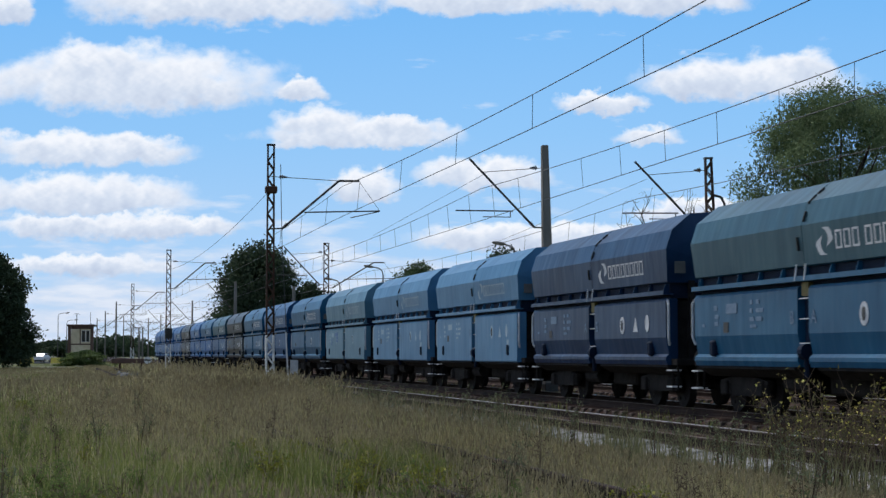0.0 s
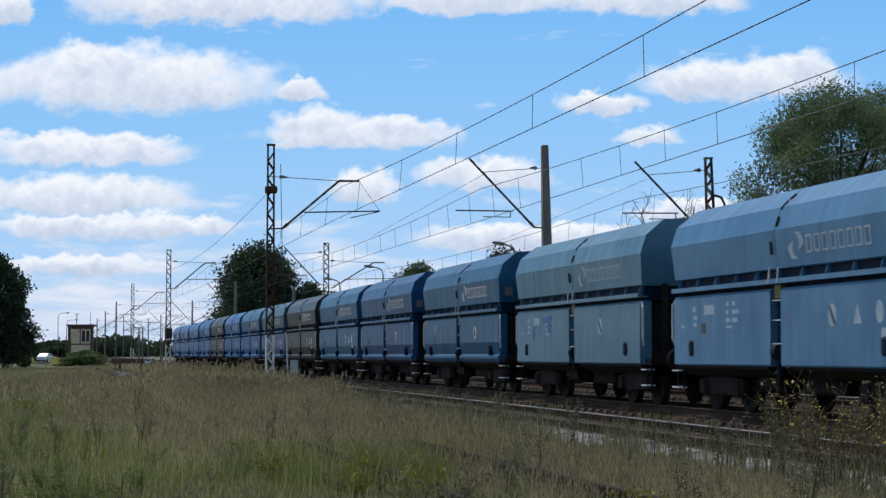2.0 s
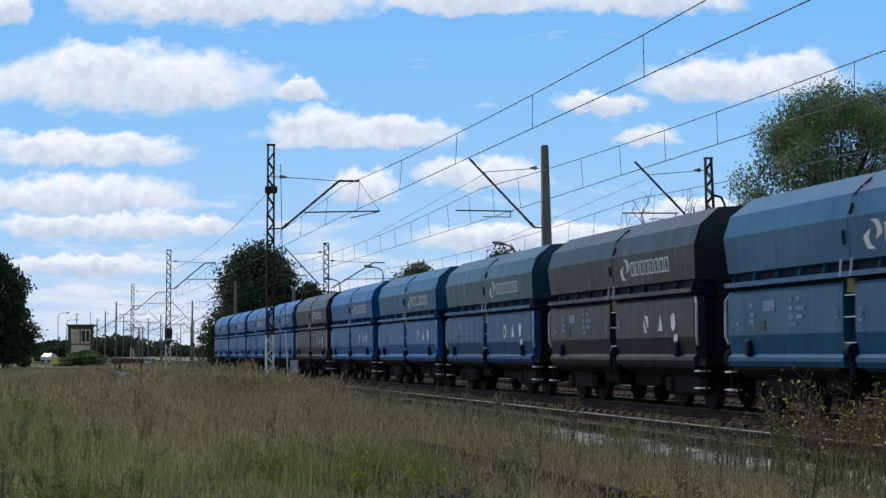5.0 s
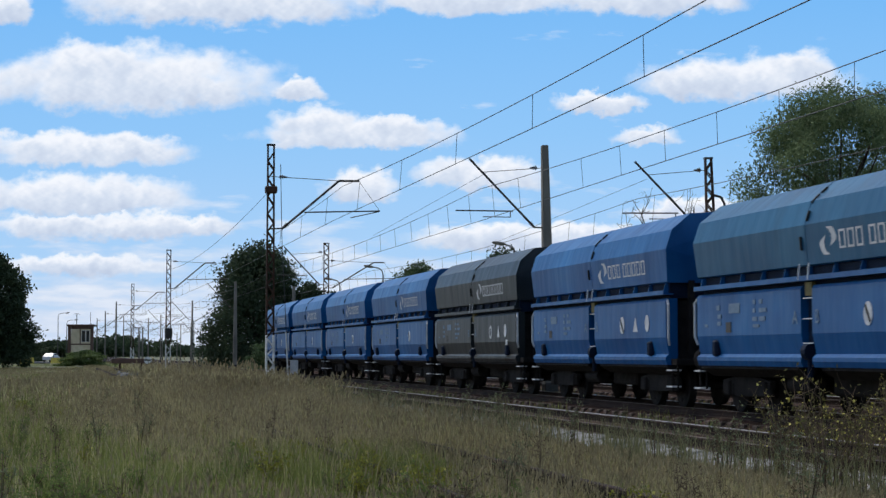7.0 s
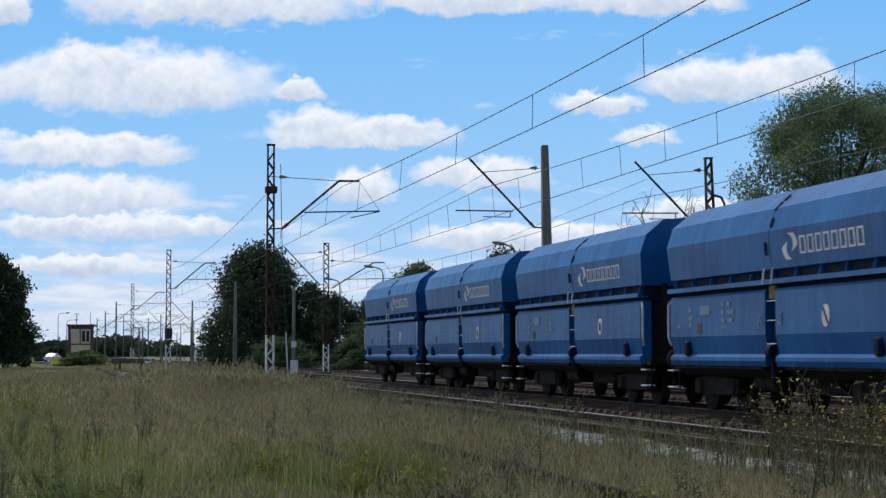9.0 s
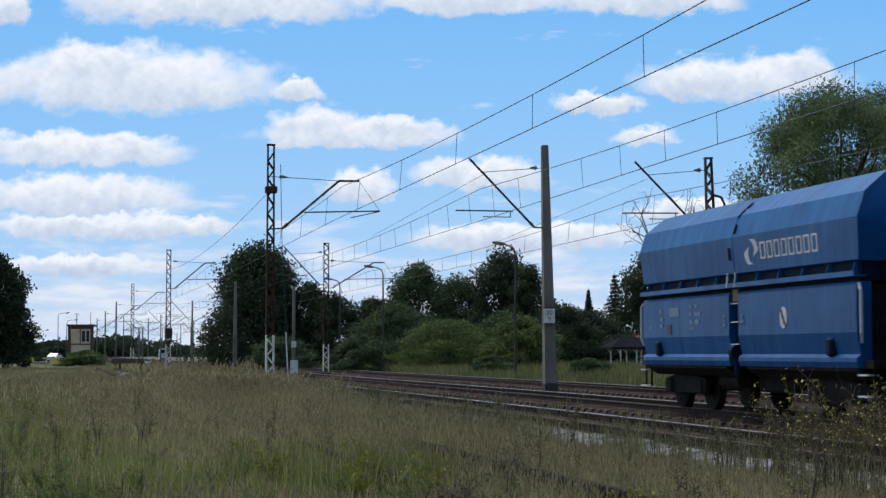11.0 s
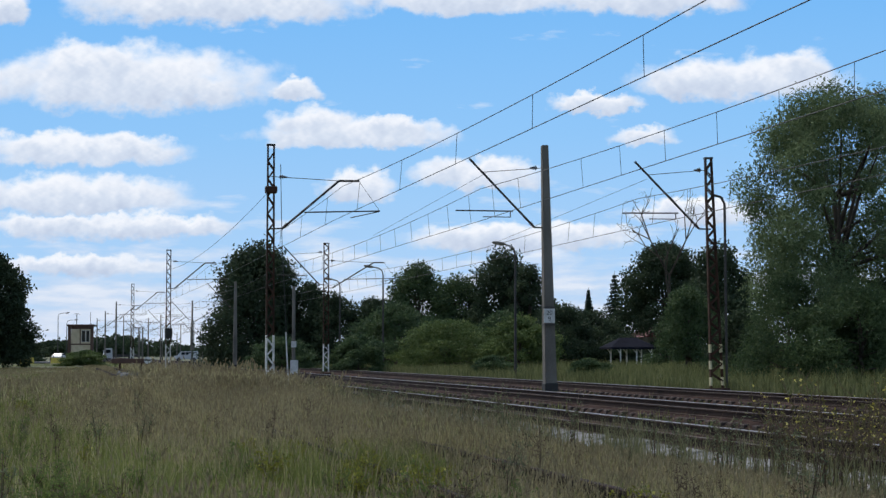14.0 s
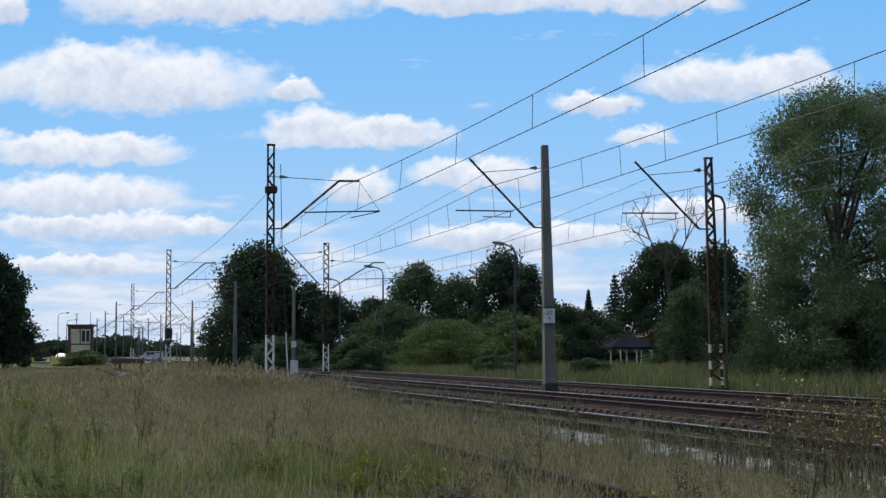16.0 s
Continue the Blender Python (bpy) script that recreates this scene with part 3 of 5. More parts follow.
def add_markings(w, style, k):
    """Painted marks on the side towards the camera: a plain emblem, a bar for the lettering, signs and letters."""
    rng = random.Random(k)
    paint = M_WORN if style == "faint" else M_MARK
    # emblem of two curved leaves, one the other turned half round
    leaf = [(0.43, 0.28), (0.06, 0.06), (0.0, -0.06), (0.1, -0.32), (0.22, -0.48), (0.62, -0.5), (0.42, -0.36), (0.32, -0.2), (0.30, 0.0), (0.36, 0.14)]
    bm = bmesh.new()
    for flip in (1, -1):
        pts = [(0.93 + flip * (a - 0.5) * 0.66 - flip * 0.02, 3.09 + flip * b * 0.44 - flip * 0.02) for a, b in leaf]
        bm.faces.new([bm.verts.new((slant(z), -p, z)) for p, z in pts])
    bmesh.ops.recalc_face_normals(bm, faces=bm.faces)
    part("side_emblem", bm, paint, w, "plain two-leaf emblem")
    # open rectangles in place of the lettering
    x = 1.36
    for i in range(8):
        wd, st = 0.25, 0.05
        if i == 3 and k in WIDE_NAME:
            x += 0.14
        bm = bmesh.new()
        for y0, y1, z0, z1 in ((x, x + st, 2.93, 3.25), (x + wd - st, x + wd, 2.93, 3.25), (x + st, x + wd - st, 3.212, 3.25), (x + st, x + wd - st, 2.93, 2.968)):
            bm.faces.new([bm.verts.new((slant(z), -p, z)) for p, z in ((y0, z0), (y1, z0), (y1, z1), (y0, z1))])
        bmesh.ops.recalc_face_normals(bm, faces=bm.faces)
        part("lettering_bar", bm, paint, w)
        x += wd + 0.075
    if k in (10, 11, 14, 15, 16):
        bm = bmesh.new()
        box(bm, (-1.30, -HALF - 0.10, 2.90), (-1.06, -HALF - 0.07, 3.16))
        part("end_plate", bm, M_PALEPLATE, w, "pale grey plate on the end wall")
    bm = bmesh.new()
    X = -1.482
    shapes = [ring_pts(2.4, 1.82, 0.16, 0.2)]
    if style != "ring" and k != 12:
        shapes += [[(3.2, 1.66), (3.5, 1.66), (3.35, 2.0)], ring_pts(4.15, 1.84, 0.14, 0.19)]
        if rng.random() < 0.5:
            shapes.append([(4.2, 1.36), (4.42, 1.36), (4.42, 1.58), (4.2, 1.58)])
    bm.free()
    for pts in shapes:
        bm = bmesh.new()
        flat_shape(bm, pts, X)
        part("warning_sign", bm, paint if style == "faint" else M_MARK, w, "white stencilled sign")
    bm = bmesh.new()
    if k in (0, 3, 5, 6, 8, 12, 13):
        flat_shape(bm, [(2.29, 1.94), (2.33, 1.97), (2.51, 1.70), (2.47, 1.67)], X - 0.012)
    else:
        flat_shape(bm, ring_pts(2.4, 1.82, 0.06, 0.12), X - 0.012)
    part("sign_symbol", bm, M_BLACK, w)
    # rows of unreadable data lettering
    for y0, y1, z0, z1 in ((-3.6, -3.05, 1.95, 2.14), (-4.25, -4.08, 2.02, 2.12), (-4.2, -4.0, 1.86, 1.94), (-4.22, -4.02, 1.72, 1.80), (-2.4, -2.28, 2.1, 2.18), (-2.1, -1.95, 2.1, 2.18), (-2.4, -2.3, 1.94, 2.02), (-2.1, -1.75, 1.94, 2.02), (-2.42, -2.2, 1.78, 1.86), (-2.1, -1.82, 1.78, 1.86), (-2.4, -2.1, 1.66, 1.72), (-4.9, -4.75, 1.7, 1.76)):
        bm = bmesh.new()
        flat_shape(bm, [(y0, z0), (y1, z0), (y1, z1), (y0, z1)], X)
        part("data_bar", bm, paint if style == "faint" else M_FAINT, w, "faded bar of small white lettering")
    if k == 12:
        for pts in ([(-3.72, 1.56), (-3.5, 1.56), (-3.5, 1.9), (-3.72, 1.9)], [(-2.7, 1.98), (-2.25, 1.98), (-2.25, 1.72), (-1.85, 1.72), (-1.85, 2.2), (-2.7, 2.12)]):
            bm = bmesh.new()
            flat_shape(bm, pts, X - 0.004)
            part("paint_patch", bm, PAINT["royal"], w, "fresh blue repainted patch")
    bm = bmesh.new()
    flat_shape(bm, [(-3.75, 1.58), (-3.5, 1.58), (-3.5, 1.78), (-3.75, 1.78)], X)
    part("label_frame", bm, M_DARKSTEEL, w)
    for ch, y in ((("B", 0.46), ("A", -0.46)) if k % 2 == 0 and k != 6 else (("A", 0.46), ("B", -0.46))):
        o = new("letter", LETTERS[ch])
        o.parent = w
        o.matrix_basis = Matrix.Translation((-1.484, y, 1.80)) @ pose(0, 0, 0, 90, 0, -90)


M_FAINT = surface("faded_marking", (0.07, 0.13, 0.21), (0.17, 0.25, 0.34), 5.0, 0.7, bump=0.0)
M_WORN = surface("worn_pale_marking", (0.20, 0.29, 0.36), (0.36, 0.44, 0.50), 5.0, 0.7, bump=0.0)
M_PALEPLATE = surface("pale_plate", (0.08, 0.08, 0.075), (0.14, 0.14, 0.13), 4.0, 0.7, bump=0.1)
LETTERS = {}
for ch in "AB":
    LETTERS[ch] = text_mesh("letter", ch, 0.34)
    LETTERS[ch].materials.append(M_FAINT)

def flat_door(h):
    """The plain upright door of the two light blue wagons."""
    bm = bmesh.new()
    prism(bm, [(-1.46, 0.93), (-1.48, 0.96), (-1.48, 2.30), (-1.43, 2.36), (-1.2, 2.36), (-1.2, 0.93)], h * 0.24, h * (HALF - 0.03))
    me = mesh_of("discharge_door", bm)
    me.materials.append(PAINT["sky"])
    return me


FLAT_DOORS = {h: flat_door(h) for h in (-1, 1)}
proto = build_wagon()
wagons = [proto] + [copy_thing(proto, Matrix.Identity(4)) for k in range(len(WAGONS) - 1)]


def wagon_words(k):
    up_, lo, style = WAGONS[k]
    a, b = COLOUR_WORDS[up_], COLOUR_WORDS[lo]
    if k == 0:
        return "last " + a + " coal hopper wagon of the moving train"
    return (a + " weathered coal hopper wagon with white markings") if a == b else "coal hopper wagon, " + a + " above and " + b + " below"


for k, w in enumerate(wagons):
    up_, lo, style = WAGONS[k]
    w["label"] = wagon_words(k)
    for o in w.children:
        kind = o.name.split(".")[0]
        if kind in ("hopper_top", "seam_strip", "ledge", "bracket", "discharge_door"):
            if kind == "discharge_door" and lo in ("sky", "pale") and o.data.vertices[0].co.x < 0:
                o.data = FLAT_DOORS[1 if o.data.vertices[0].co.y > 0 else -1]
            o.material_slots[0].link = "OBJECT"
            o.material_slots[0].material = PAINT[up_ if kind in ("hopper_top", "seam_strip") else lo]
    add_markings(w, style, k)


# ---- catenary masts and wires ----
CONTACT, CARRIER, SAG = (5.80, 5.80, 5.62), (6.90, 6.90, 6.68), 0.38


def insulator(bm, a, b):
    a, b = Vector(a), Vector(b)
    for i in range(4):
        p, q = a.lerp(b, i / 4), a.lerp(b, (i + 0.8) / 4)
        tube(bm, p, q, 0.035 + 0.02 * i, 0.03, seg=10)


def lattice_mast(x, y, h, w0, w1, paint, label, lean=0.0, paint_top=1.75):
    """Two channel legs with zigzag lacing, a painted foot and a concrete footing."""
    m = thing("catenary_mast", label, "catenary mast", (x, y, -0.3), group="catenary masts")
    m.matrix_basis = pose(x, y, -0.3, 0, lean, 0)
    H = h + 0.3

    def half(z):
        return (w0 + (w1 - w0) * z / H) / 2
    for s in (-1, 1):
        bm = bmesh.new()
        p = Vector((s * half(0), 0, 0)), Vector((s * half(H), 0, H))
        for yy in (-0.07, 0.07):
            bar(bm, p[0] + Vector((0, yy, 0)), p[1] + Vector((0, yy, 0)), 0.012, 0.045)
        bar(bm, p[0] + Vector((s * 0.02, 0, 0)), p[1] + Vector((s * 0.02, 0, 0)), 0.14, 0.012)
        leg = part("leg", bm, M_RUSTY, m, "rusty channel-steel leg")
        bm = bmesh.new()
        n = 6 if paint == "stripes" else 1
        for k in range(n):
            if paint == "stripes" and k % 2:
                continue
            za, zb = paint_top * k / n, paint_top * (k + 1) / n
            bar(bm, (s * half(za), 0, za + 0.35), (s * half(zb), 0, zb + 0.35), 0.17, 0.056)
        part("painted_band", bm, M_STRIPE if paint == "stripes" else M_WHITE, leg, "pale warning bands" if paint == "stripes" else "white painted foot")
    for yy in (-0.085, 0.085):
        bm = bmesh.new()
        z, s = 0.5, 1
        while z < H - 0.3:
            z2 = z + 0.3
            bar(bm, (s * half(z), yy, z), (-s * half(z2), yy, z2), 0.012, 0.05)
            z, s = z2, -s
        lace = part("lacing", bm, M_RUSTY, m, "zigzag lacing bars")
        if paint == "white":
            bm = bmesh.new()
            z, s = 0.5, 1
            while z < paint_top + 0.2:
                z2 = z + 0.3
                bar(bm, (s * half(z), yy * 1.06, z), (-s * half(z2), yy * 1.06, z2), 0.014, 0.054)
                z, s = z2, -s
            part("painted_lacing", bm, M_WHITE, lace, "white painted lacing of the foot")
    bm = bmesh.new()
    box(bm, (-half(H) - 0.04, -0.1, H - 0.04), (half(H) + 0.04, 0.1, H + 0.02))
    part("cap_plate", bm, M_DARKSTEEL, m)
    bm = bmesh.new()
    box(bm, (-w0 / 2 - 0.18, -0.3, -0.3), (w0 / 2 + 0.18, 0.3, 0.25), 0.03)
    part("footing", bm, M_BALLAST, m, "dirty concrete footing")
    return m


def wire_run(name, pts, r, parent):
    """One unbroken wire through the given points."""
    bm = bmesh.new()
    rings = []
    for p in pts:
        rings.append([bm.verts.new((p[0] + r * math.cos(a), p[1], p[2] + r * math.sin(a))) for a in (0, 1.57, 3.14, 4.71)])
    for a, b in zip(rings, rings[1:]):
        for i in range(4):
            bm.faces.new((a[i], a[(i + 1) % 4], b[(i + 1) % 4], b[i]))
    return part(name, bm, M_WIRE, parent)


M_STRIPE = surface("pale_yellow_paint", (0.36, 0.32, 0.16), (0.62, 0.58, 0.38), 6.0, 0.7, bump=0.1)
STATIONS = [-52.0, 3.5, 59.1, 114.5, 169.7, 217.0, 266.0, 320.0, 375.0, 430.0]


def build_line_wires(xm, sides, k):
    """Contact wire zigzagging under a sagging carrier, with droppers."""
    t = thing("overhead_wire", "dark overhead contact wire hung from a sagging carrier by droppers", "overhead wire", (0, 0, 0), group="overhead lines")
    for i, (ya, yb) in enumerate(zip(STATIONS, STATIONS[1:])):
        sa, sb = (0.18 if (i + k) % 2 else -0.18), (-0.18 if (i + k) % 2 else 0.18)
        span = yb - ya
        con, car = [], []
        n = 14 if ya < 120 else 6
        for j in range(n + 1):
            f = j / n
            con.append((xm + sa + (sb - sa) * f, ya + span * f, CONTACT[k] + 0.02))
            car.append((xm + (sa + (sb - sa) * f) * 0.4, ya + span * f, CARRIER[k] - SAG * 4 * f * (1 - f)))
        wire_run("contact_wire", con, 0.011, t)
        wire_run("carrier_wire", car, 0.011, t)
        drops = (8 if k == 0 else 16) if ya < 120 else 6
        for j in range(drops):
            bm = bmesh.new()
            f = (j + 0.5) / drops
            y = ya + span * f
            zt = CARRIER[k] - SAG * 4 * f * (1 - f)
            xx = xm + (sa + (sb - sa) * f)
            tube(bm, (xm + (sa + (sb - sa) * f) * 0.4, y, zt), (xx, y, CONTACT[k] + 0.02), 0.007, seg=4)
            part("dropper", bm, M_WIRE, t)


for k, xm in enumerate(TRACKS):
    build_line_wires(xm, 1, k)


def mast_gear(m, x, side, track, z0=-0.3, high=False):
    """Cantilever from a mast to the wire over a track: strut, stay, insulators, registration and steady arm."""
    def at(dx, z):
        return Vector((side * dx, 0, z - z0))
    d = abs(track - x)
    e = d - (2.64 if high else 2.54)
    if high:                       # the strut reaches up past the carrier
        a, b, sy, st = at(0.44, 5.62), at(2.74 + e, 8.04), 7.72, at(2.28 + e, 7.56)
        r0, r1, s0, s1 = at(1.2, 6.19), at(3.26 + e, 6.22), at(1.3, 5.98), at(2.28 + e, 6.0)
    else:
        a, b, sy, st = at(0.40, 5.42), at(2.34 + e, 7.08), 7.18, at(2.34 + e, 7.08)
        r0, r1, s0, s1 = at(1.15, 5.98), at(3.76 + e, 6.07), at(3.74 + e, 6.05), at(2.74 + e, 5.82)
    bm = bmesh.new()
    tube(bm, a, b, 0.04)
    if not high:
        tube(bm, b, at(3.03 + e, 7.09), 0.04)
    arm = part("cantilever_strut", bm, M_DARKSTEEL, m, "dark steel strut")
    for p, q in ((a - (b - a).normalized() * 0.02, a + (b - a).normalized() * 0.26), (at(0.55, sy - 0.01), at(0.28, sy))):
        bm = bmesh.new()
        insulator(bm, p, q)
        part("insulator", bm, M_PORCELAIN, arm, "dark ribbed insulator")
    bm = bmesh.new()
    tube(bm, at(0, sy), st, 0.013, seg=5)
    part("stay_rod", bm, M_DARKSTEEL, arm)
    bm = bmesh.new()
    bar(bm, at(0, a.z + z0 - 0.02), a, 0.05, 0.05)
    part("bracket", bm, M_DARKSTEEL, arm)
    bm = bmesh.new()
    tube(bm, r0, r1, 0.024)
    part("registration_tube", bm, M_DARKSTEEL, arm)
    bm = bmesh.new()
    tube(bm, s0, s1, 0.017, seg=6)
    if high:
        tube(bm, at(1.3, 6.2), s0, 0.02, seg=6)
    part("steady_arm", bm, M_DARKSTEEL, arm)
    if not high:
        bm = bmesh.new()
        tube(bm, at(3.03 + e, 7.09), r1, 0.007, seg=4)
        part("hanger", bm, M_WIRE, arm)


def concrete_mast(x, y, h, label, lean=0.0, w0=0.43, w1=0.23):
    m = thing("catenary_mast", label, "catenary mast", (x, y, -0.35), group="catenary masts")
    m.matrix_basis = pose(x, y, -0.35, 0, lean, 0)
    bm = bmesh.new()
    bmesh.ops.create_cone(bm, cap_ends=True, segments=4, radius1=w0 / 1.414, radius2=w1 / 1.414, depth=h + 0.35, matrix=Matrix.Translation((0, 0, (h + 0.35) / 2)) @ pose(0, 0, 0, 0, 0, 45))
    bmesh.ops.bevel(bm, geom=[e for e in bm.edges], offset=0.025, segments=2, affect="EDGES")
    part("shaft", bm, M_CONCRETE, m, "weathered grey concrete shaft")
    bm = bmesh.new()
    box(bm, (-w0 / 2 - 0.02, -w0 / 2 - 0.02, -0.1), (w0 / 2 + 0.02, w0 / 2 + 0.02, 0.5), 0.02)
    part("footing", bm, M_BLACK, m, "black tarred foot")
    return m


# first row, beside the near line
mA = lattice_mast(7.03, 59.1, 8.27, 0.25, 0.20, "white", "rusty lattice steel catenary mast with a white painted foot")
mast_gear(mA, 7.03, 1, TRACKS[0])
for y, h in ((114.5, 7.9), (169.7, 7.85)):
    q = lattice_mast(7.03, y, h, 0.30, 0.25, "white", "distant rusty lattice catenary mast beside the near track")
    mast_gear(q, 7.03, 1, TRACKS[0])
for y in (217.0, 266.0, 320.0, 375.0, 430.0):
    q = concrete_mast(7.03, y, 7.55, "thin dark distant catenary mast", 0, 0.26, 0.16)
    mast_gear(q, 7.03, 1, TRACKS[0], -0.35)
rf = random.Random(8)
for i in range(16):
    x, y = rf.choice((11.9, 16.9, 23.0, 27.0, 31.0)) + rf.uniform(-0.4, 0.4), rf.uniform(290, 470)
    q = concrete_mast(x, y, rf.uniform(6.0, 8.2), "thin distant mast beyond the level crossing", 0, 0.24, 0.15)
    mast_gear(q, x, rf.choice((-1, 1)), x + 2.6, -0.35, high=rf.random() < 0.5)
# middle row
mB = concrete_mast(16.9, 59.3, 8.52, "tall grey concrete catenary mast between the tracks", -1.1)
mast_gear(mB, 16.9, -1, TRACKS[1], -0.35, high=True)
q = concrete_mast(16.9, 170.5, 8.2, "distant grey concrete catenary mast between the tracks")
mast_gear(q, 16.9, -1, TRACKS[1], -0.35, high=True)
for y in (111.7, 226.0, 281.0, 336.0):
    if y < 200:
        q = lattice_mast(16.9, y, 8.3, 0.34, 0.3, "white", "dark double-channel catenary mast between the tracks")
    else:
        q = concrete_mast(16.9, y, 8.0, "thin distant catenary mast between the tracks", 0, 0.28, 0.18)
    mast_gear(q, 16.9, -1, TRACKS[1], high=True)
    mast_gear(q, 16.9, 1, TRACKS[2])
# far row
mC = lattice_mast(22.87, 58.7, 8.15, 0.44, 0.22, "stripes", "rusty tapered lattice mast with pale and black bands", -1.75)
mast_gear(mC, 22.85, -1, TRACKS[2], high=True)



def km_plate():
    """White kilometre plate on the concrete mast."""
    t = thing("kilometre_plate", "white kilometre plate with black figures on the concrete mast", "sign", (16.82, 59.08, 2.5))
    bm = bmesh.new()
    box(bm, (-0.2, -0.012, -0.25), (0.2, 0.012, 0.25), 0.004)
    part("plate", bm, M_WHITE, t)
    for txt, z in (("20", 0.10), ("9", -0.12)):
        me = text_mesh("figure", txt, 0.22)
        me.materials.append(M_BLACK)
        o = new("figure", me)
        o.parent = t
        o.matrix_basis = pose(0, -0.016, z, 90, 0, 0)
    bm = bmesh.new()
    for z in (-0.32, 0.3):
        box(bm, (-0.17, -0.02, z - 0.02), (0.23, 0.42, z + 0.02))
    part("clamp_band", bm, M_DARKSTEEL, t)


km_plate()


def post(name, label, category, at, r, h, mat, lean=0.0):
    t = thing(name, label, category, at)
    t.matrix_basis = pose(*at, 0, lean, 0)
    bm = bmesh.new()
    tube(bm, (0, 0, -0.2), (0, 0, h), r, r * 0.9)
    part("shaft", bm, mat, t)
    return t


post("marker_post", "thin white leaning marker post beside the mast", "post", (7.62, 58.6, -0.3), 0.025, 2.2, M_WHITE, -3)
q = post("signal_post", "grey concrete post with a small white plate", "post", (16.9, 127.5, -0.3), 0.13, 6.4, M_CONCRETE)
bm = bmesh.new()
box(bm, (-0.18, -0.16, 1.95), (0.18, -0.13, 2.4))
part("plate", bm, M_WHITE, q)
q = thing("track_board", "white rectangular board between the tracks", "sign", (11.9, 89.5, -0.3))
bm = bmesh.new()
box(bm, (-0.2, -0.02, 0.45), (0.2, 0.02, 1.15), 0.005)
part("board", bm, M_WHITE, q)
bm = bmesh.new()
bar(bm, (0, 0.03, -0.2), (0, 0.03, 1.1), 0.06, 0.03)
part("post", bm, M_DARKSTEEL, q)
# signal head on the second mast of the near row
q = thing("signal_lamp", "black signal housing hung on the lattice mast", "signal", (7.03, 114.3, 2.5))
bm = bmesh.new()
box(bm, (-0.24, -0.2, -0.35), (0.24, 0.06, 0.35), 0.05)
part("housing", bm, M_BLACK, q)
bm = bmesh.new()
tube(bm, (0, -0.2, 0.12), (0, -0.34, 0.12), 0.12, seg=12)
part("hood", bm, M_BLACK, q)
q = thing("cable_pipe", "dark cable pipe standing beside the far mast", "pipe", (23.24, 58.7, -0.3))
bm = bmesh.new()
tube(bm, (0, 0, -0.2), (-0.02, 0, 6.8), 0.05)
tube(bm, (-0.02, 0, 6.8), (-0.15, 0, 7.05), 0.045)
tube(bm, (-0.15, 0, 7.05), (-0.55, 0, 7.15), 0.045)
part("pipe", bm, M_DARKSTEEL, q)
for xa, za, xb, yb, zb in ((14.62, 7.5, 14.3, 80.0, 6.66), (20.5, 7.4, 20.25, 80.0, 6.45)):
    q = thing("stitch_wire", "thin wire stitched from the cantilever to the carrier", "wire", (0, 0, 0))
    wire_run("wire", [(xa, 59.2, za), (xb, yb, zb)], 0.008, q)
# brown transformer boxes and tension lines on the first masts
q = thing("mast_box", "rusty clamp box on the lattice mast", "clamp", (7.03, 59.0, 6.72))
bm = bmesh.new()
box(bm, (-0.2, -0.14, -0.12), (0.2, 0.16, 0.12), 0.03)
part("housing", bm, M_RUSTY, q)
q = thing("guy_wire", "thin dark wire from the mast to the next", "wire", (0, 0, 0))
wire_run("wire", [(6.9, 59.1 + 55.4 * i / 10, 6.6 - 1.3 * 0.4 * 4 * (i / 10) * (1 - i / 10)) for i in range(11)], 0.010, q)
q = thing("guy_wire", "thin dark wire hanging beside the mast", "wire", (0, 0, 0))
wire_run("wire", [(7.35, 59.0, 7.6), (7.4, 58.95, 5.0), (7.55, 58.7, 1.6)], 0.012, q)


def street_lamp(at, h, side, reach=1.0, label="grey steel street lamp with a curved arm"):
    t = thing("street_lamp", label, "street lamp", at, group="street lamps")
    bm = bmesh.new()
    tube(bm, (0, 0, -0.2), (0, 0, h - 0.5), 0.09, 0.055)
    pole = part("pole", bm, M_DARKSTEEL, t)
    bm = bmesh.new()
    p = [Vector((0, 0, h - 0.5)), Vector((side * 0.06, 0, h - 0.2)), Vector((side * 0.25, 0, h)), Vector((side * 0.55, 0, h + 0.08)), Vector((side * reach * 0.7, 0, h + 0.12))]
    for a, b in zip(p, p[1:]):
        tube(bm, a, b, 0.045)
    part("arm", bm, M_DARKSTEEL, pole)
    bm = bmesh.new()
    bmesh.ops.create_icosphere(bm, subdivisions=2, radius=1.0, matrix=Matrix.Translation((side * reach, 0, h + 0.16)) @ pose(0, 0, 0, 0, side * -8, 0) @ Matrix.Diagonal((0.42, 0.16, 0.11, 1)))
    part("lamp_head", bm, M_CONCRETE, pole, "pale grey lamp head", smooth=True)


street_lamp((25.07, 95.0, -0.2), 7.4, -1, 0.95)
street_lamp((24.0, 130.0, -0.2), 7.8, -1, 1.1)
street_lamp((23.9, 150.0, -0.2), 7.7, -1, 1.0)
street_lamp((0.2, 320.0, -0.36), 8.7, 1, 1.6)
street_lamp((1.7, 316.0, -0.36), 7.4, 1, 1.6)


